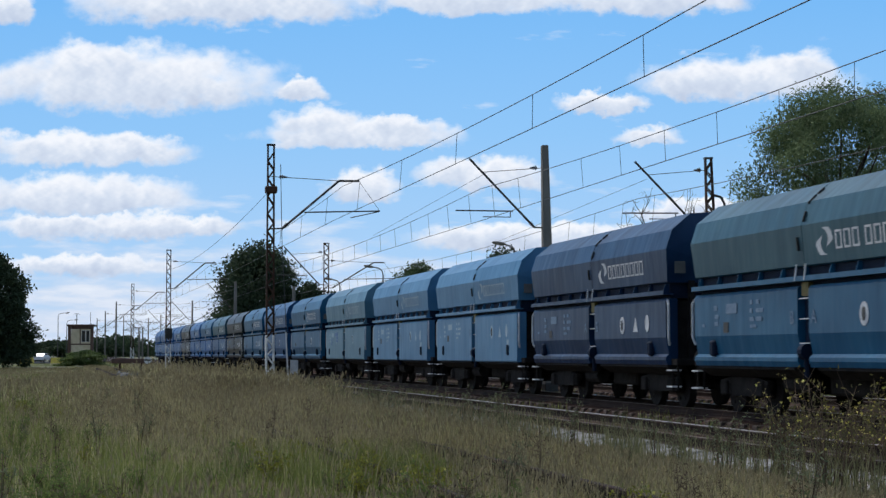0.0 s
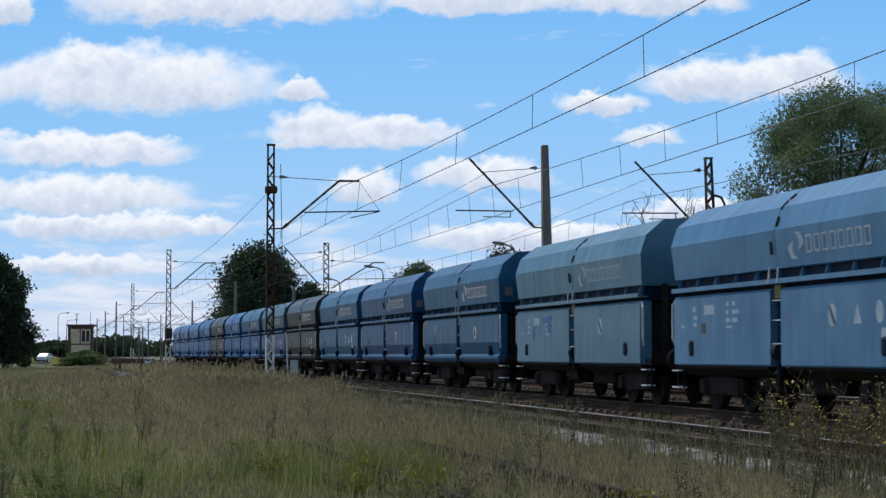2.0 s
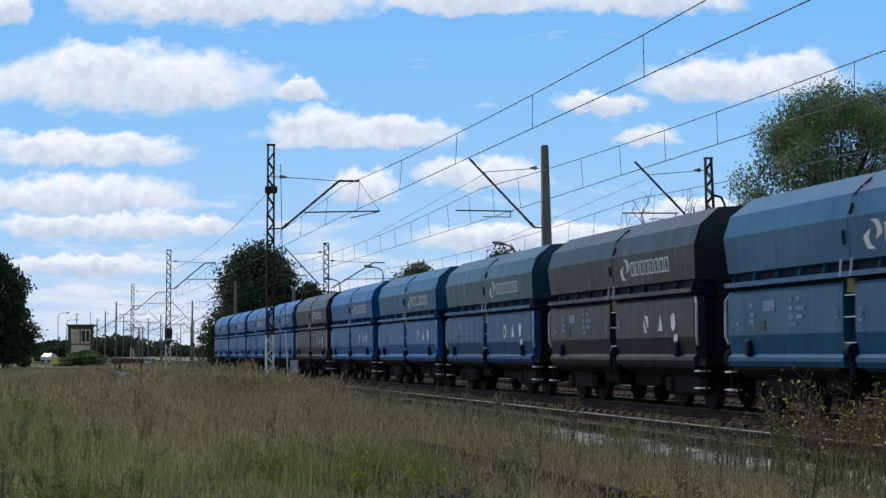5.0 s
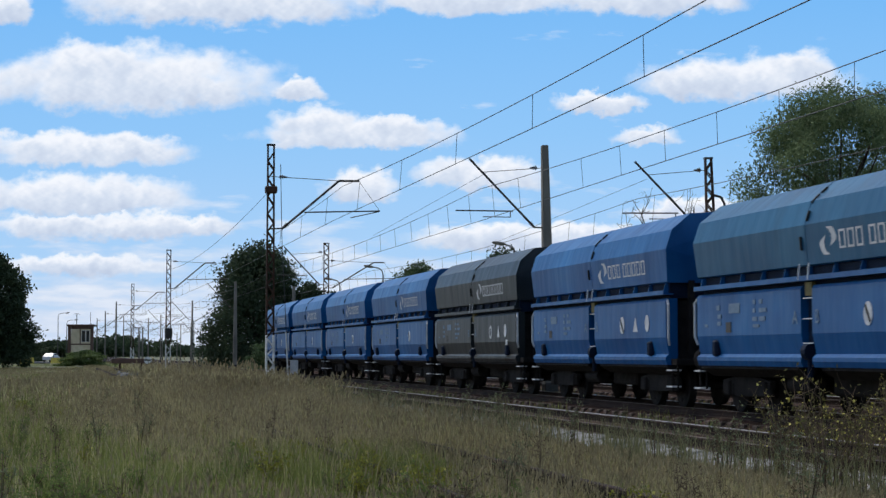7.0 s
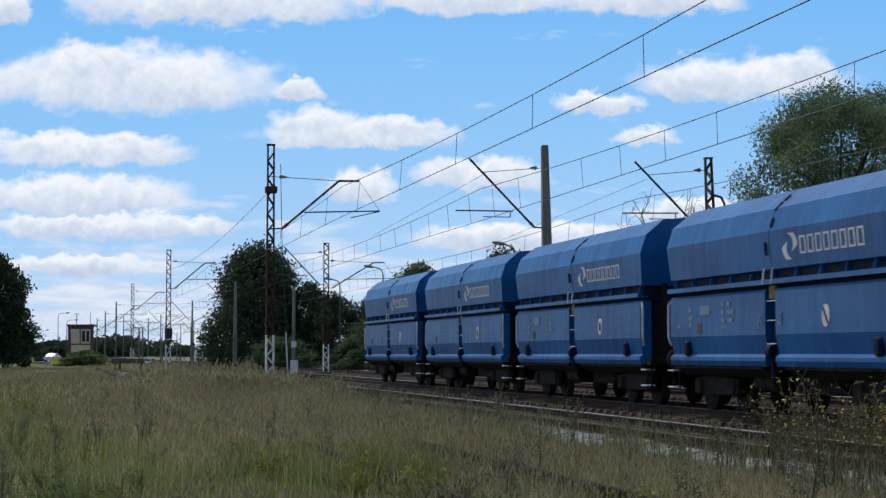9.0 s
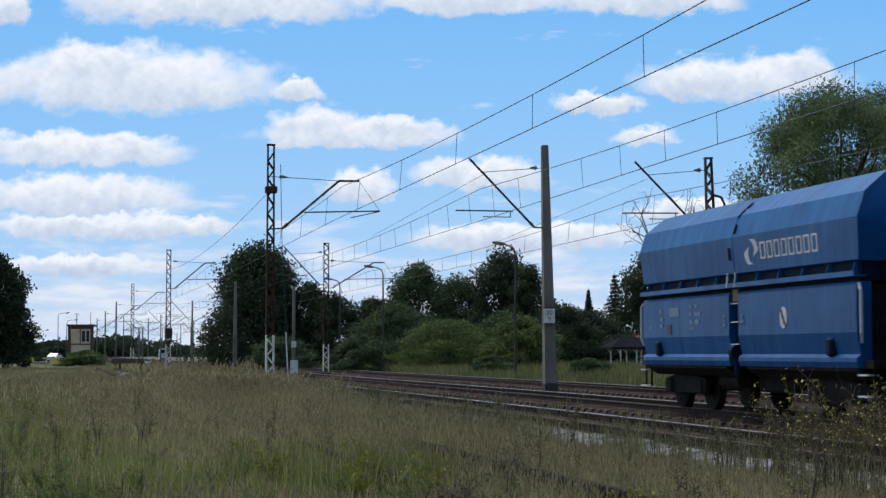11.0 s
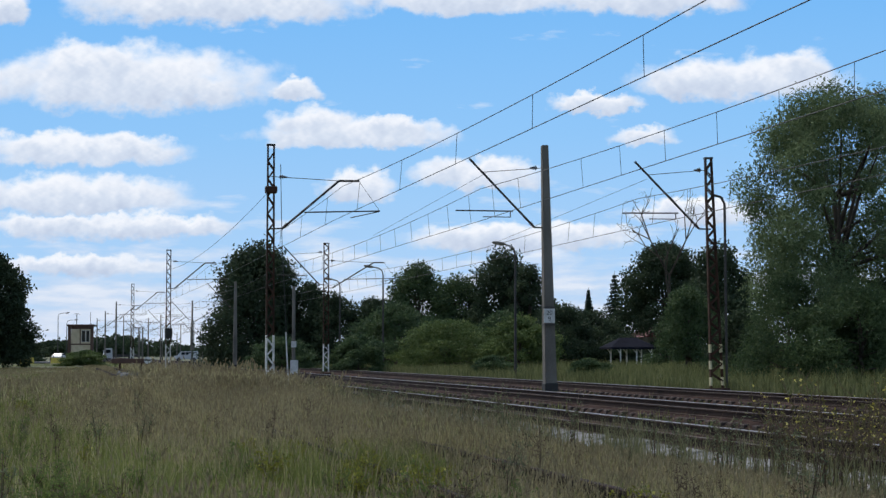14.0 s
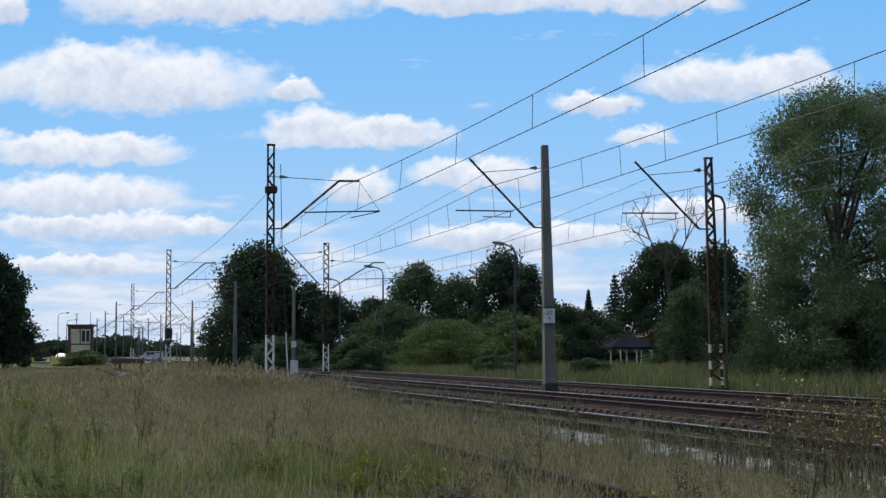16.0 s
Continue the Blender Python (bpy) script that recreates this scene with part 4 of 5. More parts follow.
# ---- concrete trough along the line ----
def build_trough():
    t = thing("cable_trough", "pale concrete cable trough slabs beside the ballast", "cable trough", (0, 0, 0), kind="structure")
    bm = bmesh.new()
    box(bm, (-0.42, -0.487, -0.12), (0.42, 0.487, 0.05), 0.02)
    me = mesh_of("slab", bm)
    me.materials.append(M_PALE)
    for i in range(36):
        o = new("slab", me)
        o.parent = t
        o.matrix_basis = pose(8.20 + random.uniform(-0.03, 0.03), 15 + i, -0.25 + random.uniform(-0.02, 0.02), random.uniform(-1, 1), -9 + random.uniform(-3, 2), random.uniform(-1, 1))


build_trough()


# ---- trees ----
def leaf_cloud(rng, clumps, count, size, droop=0.0, flat=0.6):
    """Leaf quads scattered through a set of ellipsoid clumps (x, y, z, rx, ry, rz)."""
    clumps = np.asarray(clumps)
    vol = (clumps[:, 3] * clumps[:, 4] * clumps[:, 5]) ** 0.67
    pick = rng.choice(len(clumps), count, p=vol / vol.sum())
    d = rng.normal(size=(count, 3))
    d /= np.linalg.norm(d, axis=1)[:, None]
    r = rng.random(count) ** 0.4 * (1 + 0.15 * rng.normal(size=count))
    p = clumps[pick, :3] + d * r[:, None] * clumps[pick, 3:]
    a = rng.normal(size=(count, 3))
    a /= np.linalg.norm(a, axis=1)[:, None]
    if droop:
        a = a * (1 - droop) + np.array([0, 0, -1.0]) * droop
        a /= np.linalg.norm(a, axis=1)[:, None]
    b = np.cross(a, rng.normal(size=(count, 3)))
    b /= np.linalg.norm(b, axis=1)[:, None]
    s = size * rng.uniform(0.6, 1.4, count)[:, None]
    la, lb = a * s, b * s * flat * 0.5
    v = np.stack([p - la * 0.5, p + lb, p + la * 0.5, p - lb], axis=1).reshape(-1, 3)
    return v, np.arange(count * 4).reshape(-1, 4)


def crown_clumps(rng, w, z0, z1, n, small=0.3, shape="dome"):
    """Clumps that fill an uneven crown; dome: widest low down, egg: widest at half height."""
    out = []
    for i in range(n):
        f = (i + rng.random()) / n
        z = z0 + (z1 - z0) * f * 0.93
        rad = (1 - f ** 2.4) ** 0.5 if shape == "dome" else math.sin(math.pi * min(1, 0.15 + 0.80 * f)) ** 0.6
        a = i * 2.4 + rng.random() * 0.8
        q = max(0.0, rad - small * 0.7) * math.sqrt(rng.random() * 0.7 + 0.3)
        s = small * rng.uniform(0.65, 1.25)
        out.append((w * q * math.cos(a), w * q * math.sin(a), z, w * s, w * s, min(w, (z1 - z0) / 2) * s * 0.8))
    return out


def limbs(bm, rng, h, r, tips):
    """A tapered trunk with forked limbs towards some of the clumps."""
    prev, n = Vector((0, 0, -0.3)), 5
    spine = [prev]
    for i in range(n):
        f = (i + 1) / n
        nxt = Vector((rng.normal() * 0.015 * h, rng.normal() * 0.015 * h, h * f))
        tube(bm, prev, nxt, r * (1 - 0.75 * i / n), r * (1 - 0.75 * (i + 1) / n), seg=8)
        prev = nxt
        spine.append(nxt)
    for t in tips:
        t = Vector(t[:3])
        k = int(rng.integers(2, n + 1))
        s = spine[k]
        if t.z < s.z:
            s = spine[max(1, int(n * t.z / h))] if h > 0 else s
        mid = s.lerp(t, 0.5) + Vector((0, 0, 0.08 * (t - s).length))
        tube(bm, s, mid, r * 0.32, r * 0.2, seg=6)
        tube(bm, mid, t, r * 0.2, r * 0.05, seg=5)


def tree(name, label, at, w, h, low, leaves, size, mat, seed, clumps=26, droop=0.0, trunk=0.25, flat=0.6, small=0.3, shape="dome", category="tree", custom=None, group=""):
    rng = np.random.default_rng(seed)
    w, leaves, size = w * 1.22, int(leaves * 1.36), size * 0.91
    z = ground_height(at[0], at[1])
    t = thing(name, label, category, (at[0], at[1], z), group=group)
    cl = custom or crown_clumps(rng, w, low, h, clumps, small, shape)
    bm = bmesh.new()
    limbs(bm, rng, h * 0.62, trunk, [c for i, c in enumerate(cl) if i % (6 if custom else 2) == 0])
    part("trunk", bm, M_BARK, t, "grey-brown trunk and limbs", smooth=True)
    v, f = leaf_cloud(rng, cl, leaves, size, droop, flat)
    v[:, 2] = np.maximum(v[:, 2], 0.02)
    o = new("crown", quick_mesh("crown", v, f, mat))
    o.parent = t
    return t


L_DARK = leafy("dark_leaves", (0.027, 0.043, 0.026), (0.069, 0.099, 0.052), 0.35, patch=0.6)
L_MID = leafy("bush_leaves", (0.038, 0.067, 0.035), (0.108, 0.156, 0.067), 0.35, patch=0.7)
L_LIGHT = leafy("light_bush_leaves", (0.057, 0.094, 0.033), (0.160, 0.207, 0.073), 0.35, patch=0.7)
L_WILLOW = leafy("willow_leaves", (0.060, 0.096, 0.047), (0.227, 0.293, 0.143), 0.45, patch=0.55)
L_FIR = leafy("spruce_needles", (0.01, 0.02, 0.014), (0.04, 0.065, 0.04))

tree("oak_tree", "dark dense oak at the far edge of the meadow", (-6.6, 195.0), 4.1, 12.4, 0.8, 22000, 0.40, L_DARK, 11, 46)
tree("oak_tree", "dark dense oak beside another oak", (-11.5, 188.0), 5.0, 11.0, 0.3, 14000, 0.42, L_DARK, 10, 40)
tree("oak_tree", "dark round-crowned oak behind the tracks", (20.3, 180.0), 5.7, 12.4, 0.3, 34000, 0.34, L_DARK, 12, 60)
tree("shrub", "dark green thicket beside the round oak", (27.2, 176.0), 3.6, 7.4, 0.1, 11000, 0.30, L_DARK, 13, 30, category="shrub")
tree("shrub", "rounded green bush behind the tracks", (21.8, 128.0), 2.2, 3.0, 0.1, 9000, 0.20, L_MID, 14, 24, category="shrub", trunk=0.1)
tree("shrub", "rounded green bush in the long grass", (18.9, 150.0), 3.0, 3.0, 0.1, 9000, 0.22, L_MID, 41, 24, category="shrub", trunk=0.1)
tree("shrub", "dense green thicket behind the tracks", (28.8, 150.0), 4.2, 5.7, 0.1, 14000, 0.25, L_MID, 15, 34, category="shrub")
tree("shrub", "dark thicket under the round oak", (25.2, 178.0), 3.2, 9.0, 0.1, 11000, 0.3, L_DARK, 61, 30, category="shrub")
tree("shrub", "dark green thicket in the tree belt", (31.2, 174.0), 3.4, 6.9, 0.1, 11000, 0.3, L_DARK, 62, 30, category="shrub")
tree("ash_tree", "mid-green ash with a loose crown", (36.2, 176.0), 4.2, 10.6, 0.4, 16000, 0.30, L_MID, 16, 40)
tree("ash_tree", "mid-green ash in the tree belt", (39.9, 173.0), 3.8, 9.0, 0.4, 13000, 0.30, L_MID, 17, 34)
tree("oak_tree", "dark oak rising from the tree belt", (43.7, 170.0), 4.3, 11.5, 0.4, 18000, 0.30, L_DARK, 18, 42)
tree("oak_tree", "dark slim oak at the belt's end", (45.2, 166.0), 3.0, 9.9, 0.4, 9000, 0.30, L_DARK, 19, 30)
tree("shrub", "broad green bush in front of the tree belt", (30.5, 136.0), 4.6, 3.9, 0.1, 17000, 0.2, L_LIGHT, 20, 36, category="shrub", trunk=0.12)
tree("shrub", "yellowish green bush in the long grass", (34.6, 130.0), 3.2, 4.0, 0.1, 12000, 0.22, L_LIGHT, 21, 30, category="shrub", trunk=0.12)
tree("shrub", "dark thicket near the garden shelter", (44.3, 152.0), 3.8, 5.7, 0.1, 13000, 0.26, L_DARK, 22, 34, category="shrub")
tree("shrub", "green thicket behind the concrete mast", (38.5, 150.0), 3.4, 4.8, 0.1, 11000, 0.26, L_MID, 42, 30, category="shrub")
tree("oak_tree", "big dark oak beside the house", (57.8, 161.5), 4.5, 12.0, 3.4, 26000, 0.30, L_DARK, 23, 52)
tree("shrub", "dark hedge behind the garden shelter", (49.3, 150.0), 2.6, 2.9, 0.1, 9000, 0.24, L_DARK, 63, 30, category="shrub")
tree("shrub", "dark thicket under the spruces", (54.6, 176.0), 4.4, 5.6, 0.1, 12000, 0.30, L_DARK, 64, 32, category="shrub")
tree("shrub", "dark bushes before the house", (57.6, 160.0), 2.2, 3.2, 0.1, 7000, 0.26, L_DARK, 65, 22, category="shrub")
tree("oak_tree", "dark oak next to the willow", (55.6, 142.0), 3.8, 10.3, 0.4, 17000, 0.30, L_DARK, 24, 40)
tree("cherry_tree", "olive-green fruit tree in the long grass", (41.2, 111.0), 2.3, 5.6, 0.6, 11000, 0.19, L_MID, 25, 30)
tree("shrub", "dark green bush below the lattice mast", (36.6, 90.0), 2.0, 3.7, 0.1, 9000, 0.18, L_DARK, 26, 26, category="shrub", trunk=0.1)


def spruce(at, w, h, seed, label):
    """Whorls of drooping boughs on a straight stem."""
    rng = np.random.default_rng(seed)
    t = thing("spruce_tree", label, "tree", (at[0], at[1], ground_height(*at)))
    bm = bmesh.new()
    tube(bm, (0, 0, -0.3), (0, 0, h), 0.16, 0.015)
    cl = []
    for i in range(22):
        f = i / 22
        z = h * (0.12 + 0.86 * f)
        for j in range(7):
            a = j * 0.898 + i * 0.5 + rng.normal() * 0.15
            r = w * (1.02 - f) * rng.uniform(0.7, 1.1)
            e = Vector((r * math.cos(a), r * math.sin(a), z - 0.3 * r))
            tube(bm, (0, 0, z), e, 0.03, 0.008, seg=4)
            for q in (0.35, 0.6, 0.85):
                cl.append((e.x * q, e.y * q, z - 0.3 * r * q, 0.26 * r + 0.06, 0.26 * r + 0.06, 0.2))
    part("trunk", bm, M_BARK, t)
    v, f = leaf_cloud(rng, cl, 14000, 0.22, 0.3, 0.5)
    o = new("crown", quick_mesh("crown", v, f, L_FIR))
    o.parent = t


spruce((58.7, 190.0), 1.7, 8.7, 31, "slim dark spruce between the trees")
spruce((61.8, 190.0), 3.0, 10.6, 32, "tall dark spruce with drooping boughs")


def bare_tree(at, h, w, seed, label, first=0.35, reach=0.74):
    """A dead tree: trunk and repeatedly forked bare branches."""
    rng = np.random.default_rng(seed)
    t = thing("dead_tree", label, "tree", (at[0], at[1], ground_height(*at)))
    bm = bmesh.new()

    def grow(p, d, length, r, depth):
        q = p + d * length
        tube(bm, p, q, r, r * 0.68, seg=5)
        if depth == 0:
            return
        for _ in range(3 if depth > 2 else 2):
            n = (d + Vector(rng.normal(size=3)) * (0.5 if depth > 2 else 0.7) + Vector((0, 0, 0.05))).normalized()
            grow(q if rng.random() < 0.7 else p.lerp(q, 0.7), n, length * rng.uniform(0.34, 0.52) if depth == 5 else length * reach * rng.uniform(0.84, 1.15), max(0.016, r * 0.6), depth - 1)
    grow(Vector((0, 0, -0.2)), Vector((0, 0, 1)), h * first, w, 5)
    part("branchwork", bm, M_BARK, t)


bare_tree((56.4, 156.8), 13.2, 0.17, 36, "bare dead tree standing above the oaks", 0.66, 0.58)
bare_tree((43.0, 262.0), 14.0, 0.16, 37, "bare thin distant tree", 0.34)
bare_tree((45.6, 258.0), 13.4, 0.16, 38, "bare thin distant tree beside another", 0.34)


def willow():
    """A large willow: limbs, drooping leaf strands in clumps with gaps of sky between."""
    rng = np.random.default_rng(44)
    at = (35.2, 75.0)
    cl = []
    for i in range(125):
        f = (i + rng.random()) / 125
        z = 2.6 + 10.3 * f
        rad = 5.9 * (1 - max(0, f - 0.35) ** 2 * 2.0) ** 0.5 * (0.82 + 0.18 * min(1, f * 3))
        a = i * 2.4 + rng.random()
        q = max(0.3, rad - 0.8) * math.sqrt(rng.random() * 0.7 + 0.3)
        s = rng.uniform(0.7, 1.45)
        cl.append((q * math.cos(a) + 0.7, q * math.sin(a), z, s, s, s * 0.85))
    tree("willow_tree", "large grey-green willow with drooping leafy strands", at, 5, 13.6, 3, 95000, 0.20, L_WILLOW, 45, custom=cl, droop=0.35, trunk=0.36, flat=0.3)


willow()
tree("willow_tree", "grey-green willow beside a larger willow", (43.5, 80.0), 5.0, 12.0, 1.0, 20000, 0.24, L_WILLOW, 49, 50, droop=0.3, trunk=0.3, flat=0.35)
tree("shrub", "dark green willow scrub under the willow", (31.6, 72.5), 2.4, 4.7, 0.1, 15000, 0.15, L_MID, 46, 34, category="shrub", droop=0.3, trunk=0.1, flat=0.4)
tree("shrub", "dense dark scrub under the willow", (33.4, 69.0), 2.7, 4.3, 0.1, 16000, 0.15, L_MID, 47, 34, category="shrub", droop=0.3, trunk=0.1, flat=0.4)
tree("shrub", "dark scrub at the foot of the willow", (36.8, 72.0), 3.2, 4.8, 0.1, 15000, 0.17, L_DARK, 48, 34, category="shrub", droop=0.2, trunk=0.1, flat=0.4)
tree("shrub", "dark hedge at the meadow's end", (-7.5, 348.0), 6.0, 5.0, 0.1, 8000, 0.45, L_DARK, 51, 26, category="shrub", trunk=0.1)
tree("shrub", "dark hedge by the road", (-1.2, 362.0), 4.6, 4.2, 0.1, 6000, 0.45, L_DARK, 52, 22, category="shrub", trunk=0.1)
tree("shrub", "green bank of brambles before the signal box", (3.3, 215.0), 2.9, 2.0, 0.0, 7000, 0.24, L_LIGHT, 53, 22, category="shrub", trunk=0.08)


def far_woods():
    rng = np.random.default_rng(60)
    cl = []
    for i in range(420):
        x = rng.uniform(-90, 500)
        h = rng.uniform(6, 11) * (0.7 + 0.5 * noise.noise(Vector((x * 0.02, 0, 0))))
        cl.append((x, 900 + rng.uniform(-40, 40), h * 0.55, rng.uniform(4, 9), 5, h * 0.62))
    v, f = leaf_cloud(rng, cl, 48000, 2.1, 0.0, 0.7)
    v[:, 2] = np.maximum(v[:, 2], -0.3)
    o = new("far_woods", quick_mesh("far_woods", v, f, L_DARK))
    tagged(o, "belt of distant dark woods along the horizon", "woods", kind="stuff")


for at, w, h, mat, seed, words in (
        ((26.6, 106.0), 1.5, 1.3, L_MID, 71, "low green bush in the long grass"), ((28.4, 92.0), 1.2, 1.1, L_MID, 72, "low green bush behind the concrete mast"),
        ((31.2, 101.0), 1.0, 1.0, L_LIGHT, 73, "pale green sapling bush in the grass"), ((32.6, 70.5), 2.3, 3.6, L_MID, 74, "green scrub before the willow"),
        ((39.5, 96.0), 2.2, 3.2, L_MID, 75, "green scrub beside the willow")):
    tree("shrub", words, at, w, h, 0.05, 6000, 0.16, mat, seed, 20, category="shrub", trunk=0.06)
far_woods()


# ---- grass ----
def blades(rng, x, y, height, width, lean=0.35):
    """Curved tapering blades rooted at the given places: five points and three triangles each."""
    n = len(x)
    z = np.array([ground_height(a, b) for a, b in zip(x, y)]) - 0.02
    a = rng.uniform(0, 2 * np.pi, n)
    side = np.stack([np.cos(a), np.sin(a), np.zeros(n)], 1) * (width / 2)[:, None]
    b = rng.uniform(0, 2 * np.pi, n)
    bend = np.stack([np.cos(b), np.sin(b), np.zeros(n)], 1) * (height * np.abs(rng.normal(0, lean, n)))[:, None]
    root = np.stack([x, y, z], 1)
    mid = root + bend * 0.35 + np.array([0, 0, 1.0]) * (height * 0.58)[:, None]
    tip = root + bend + np.array([0, 0, 1.0]) * (height * rng.uniform(0.86, 1.0, n))[:, None]
    v = np.stack([root - side, root + side, mid - side * 0.75, mid + side * 0.75, tip], 1).reshape(-1, 3)
    k = np.arange(n)[:, None] * 5
    f = np.concatenate([k + (0, 1, 2), k + (1, 3, 2), k + (2, 3, 4)], 1).reshape(-1, 3)
    return v, f, tip


def heads(rng, tips, length, width):
    """Feathery seed heads: crossed slim diamonds at the stem tips."""
    n = len(tips)
    out = []
    for k in range(2):
        a = rng.uniform(0, 2 * np.pi, n)
        s = np.stack([np.cos(a), np.sin(a), np.zeros(n)], 1) * width
        up_ = np.stack([rng.normal(0, 0.25, n), rng.normal(0, 0.25, n), np.ones(n)], 1) * length[:, None]
        out.append(np.stack([tips - up_ * 0.6, tips + s, tips + up_ * 0.5, tips - s], 1).reshape(-1, 3))
    v = np.concatenate(out)
    return v, np.arange(len(v)).reshape(-1, 4)


def patchy(x, y, scale, seed):
    return np.array([noise.noise(Vector((a * scale, b * scale * 0.5, seed))) for a, b in zip(x, y)])


def meadow_points(rng, n, y0, y1, power=1.0):
    """Places in the meadow on the near side of the line, denser close by."""
    y = y0 + (y1 - y0) * rng.random(n) ** power
    lo, hi = -0.05 * y - 1.5, np.minimum(8.0, 0.55 * y + 1.0)
    return lo + (hi - lo) * rng.random(n), y


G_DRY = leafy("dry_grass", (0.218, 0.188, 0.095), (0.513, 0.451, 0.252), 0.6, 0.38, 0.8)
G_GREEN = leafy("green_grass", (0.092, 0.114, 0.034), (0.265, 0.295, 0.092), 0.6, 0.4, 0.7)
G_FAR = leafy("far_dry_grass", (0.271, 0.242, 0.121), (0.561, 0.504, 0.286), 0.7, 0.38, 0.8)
G_HEAD = leafy("seed_heads", (0.17, 0.142, 0.08), (0.36, 0.31, 0.19), 0.6, 0.38, 0.9)
G_FIELD = leafy("field_grass", (0.075, 0.088, 0.034), (0.205, 0.214, 0.095), 0.7, 0.38, 0.7)
G_VERGE = leafy("verge_grass", (0.096, 0.098, 0.048), (0.264, 0.256, 0.132), 0.6, 0.38, 0.8)
G_WEED = leafy("weed_leaves", (0.085, 0.125, 0.036), (0.22, 0.28, 0.085), 0.5, 0.4, 0.7)
G_MUG = leafy("mugwort_leaves", (0.10, 0.12, 0.065), (0.24, 0.26, 0.145), 0.7, 0.2, 0.8)
G_RAG = leafy("ragwort_leaves", (0.085, 0.082, 0.034), (0.21, 0.19, 0.075), 0.5, 0.35, 0.8)
G_LIME = leafy("yellow_green_leaves", (0.126, 0.135, 0.020), (0.306, 0.306, 0.054), 0.6, 0.35, 0.7)
G_STALK = leafy("dead_stalks", (0.07, 0.05, 0.034), (0.19, 0.14, 0.095), 0.7, 0.0, 0.9)
G_YELLOW = leafy("yellow_flowers", (0.42, 0.36, 0.06), (0.72, 0.64, 0.2), 0.6, 0.2, 0.6)


def build_meadow():
    rng = np.random.default_rng(70)
    for name, label, n, y0, y1, pw, h, w, mat, want in (
            ("dry_grass", "dry brown meadow grass", 90000, 9.0, 46.0, 1.3, (0.22, 0.55), (0.004, 0.009), G_DRY, 1),
            ("green_grass", "green meadow grass growing among dry stems", 80000, 9.0, 46.0, 1.3, (0.15, 0.42), (0.005, 0.012), G_GREEN, -1),
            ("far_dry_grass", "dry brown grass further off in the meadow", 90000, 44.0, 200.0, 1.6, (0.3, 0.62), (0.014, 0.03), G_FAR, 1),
            ("far_green_grass", "green grass further off in the meadow", 62000, 44.0, 290.0, 1.6, (0.2, 0.48), (0.016, 0.035), G_GREEN, -1)):
        x, y = meadow_points(rng, n, y0, y1, pw)
        p = patchy(x, y, 0.22, 4.0) * 1.5 + patchy(x, y, 0.7, 14.0) * 0.6 + 0.016 * (np.minimum(y, 48) - 25) - 0.5 * np.clip(1 - 20 * x / y, 0, 1) + 0.22 * np.clip((x - 1.5) / 4, -1, 1)
        keep = rng.random(n) < np.clip(0.62 + want * p * 1.5, 0.12, 1.0)
        x, y = x[keep], y[keep]
        hh = rng.uniform(*h, len(x)) * (1 + 0.35 * patchy(x, y, 0.5, 9.0))
        hh *= np.where(y > 26, 1.15, 1.0)
        # shorter towards the trough
        cap = np.maximum(0.14, (1.52 - 0.172 * x) * rng.uniform(0.8, 1.12, len(x)))
        hh = np.where(y < 48, np.minimum(hh, cap), hh * 1.3)
        hh *= np.where((y > np.where(x < 3.9, 16.5, 20.0)) & (y < 60) & (x > 2.2) & (x < 6.0), 1.42, 1.0)
        hh *= np.where((y > 75) & (x < 5.5), 0.38, 1.0)
        low = np.maximum(0.1, (1.46 - 0.0104 * y) * rng.uniform(0.55, 1.0, len(x)))
        low = np.where((x > 2.8) & (x < 5.4), np.maximum(low, 0.36), low)
        hh = np.where((y > 55) & (x < 6.6), np.minimum(hh, low), hh)
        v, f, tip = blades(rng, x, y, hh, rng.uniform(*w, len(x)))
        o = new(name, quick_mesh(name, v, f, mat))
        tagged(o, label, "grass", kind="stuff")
        if mat in (G_DRY, G_FAR):
            sel = rng.random(len(tip)) < 0.5
            tip = tip[sel]
            far = np.maximum(1.0, tip[:, 1] / 30)
            v, f = heads(rng, tip, rng.uniform(0.05, 0.10, len(tip)) * np.minimum(far, 2.0), 0.007 * far.mean())
            o = new("seed_heads", quick_mesh("seed_heads", v, f, G_HEAD))
            tagged(o, "pale brown feathery grass seed heads", "grass", kind="stuff")
    # grass beyond the tracks
    n = 62000
    y = 30 + 150 * rng.random(n) ** 1.3
    x = 23.2 + 45 * rng.random(n) ** 1.4
    v, f, tip = blades(rng, x, y, rng.uniform(0.35, 0.9, n), rng.uniform(0.025, 0.055, n), 0.3)
    o = new("field_grass", quick_mesh("field_grass", v, f, G_FIELD))
    tagged(o, "tall pale green grass beyond the tracks", "grass", kind="stuff")
    # tufts on the verge of the line
    n = 34000
    y = 12.5 + 50 * rng.random(n) ** 1.2
    x = np.where(rng.random(n) < 0.82, rng.normal(7.45, 0.42, n), rng.normal(8.9, 0.2, n))
    keep = patchy(x, y, 0.9, 2.0) + rng.normal(0, 0.2, n) > -0.12
    x, y = x[keep], y[keep]
    tall = rng.random(len(x)) < 0.34
    v, f, tip = blades(rng, x, y, np.where(tall, rng.uniform(0.3, 0.78, len(x)), rng.uniform(0.12, 0.3, len(x))), rng.uniform(0.006, 0.014, len(x)), 0.25)
    o = new("verge_grass", quick_mesh("verge_grass", v, f, G_VERGE))
    tagged(o, "dry grass tufts along the ballast edge", "grass", kind="stuff")
    n = 5000
    y = 15 + 70 * rng.random(n)
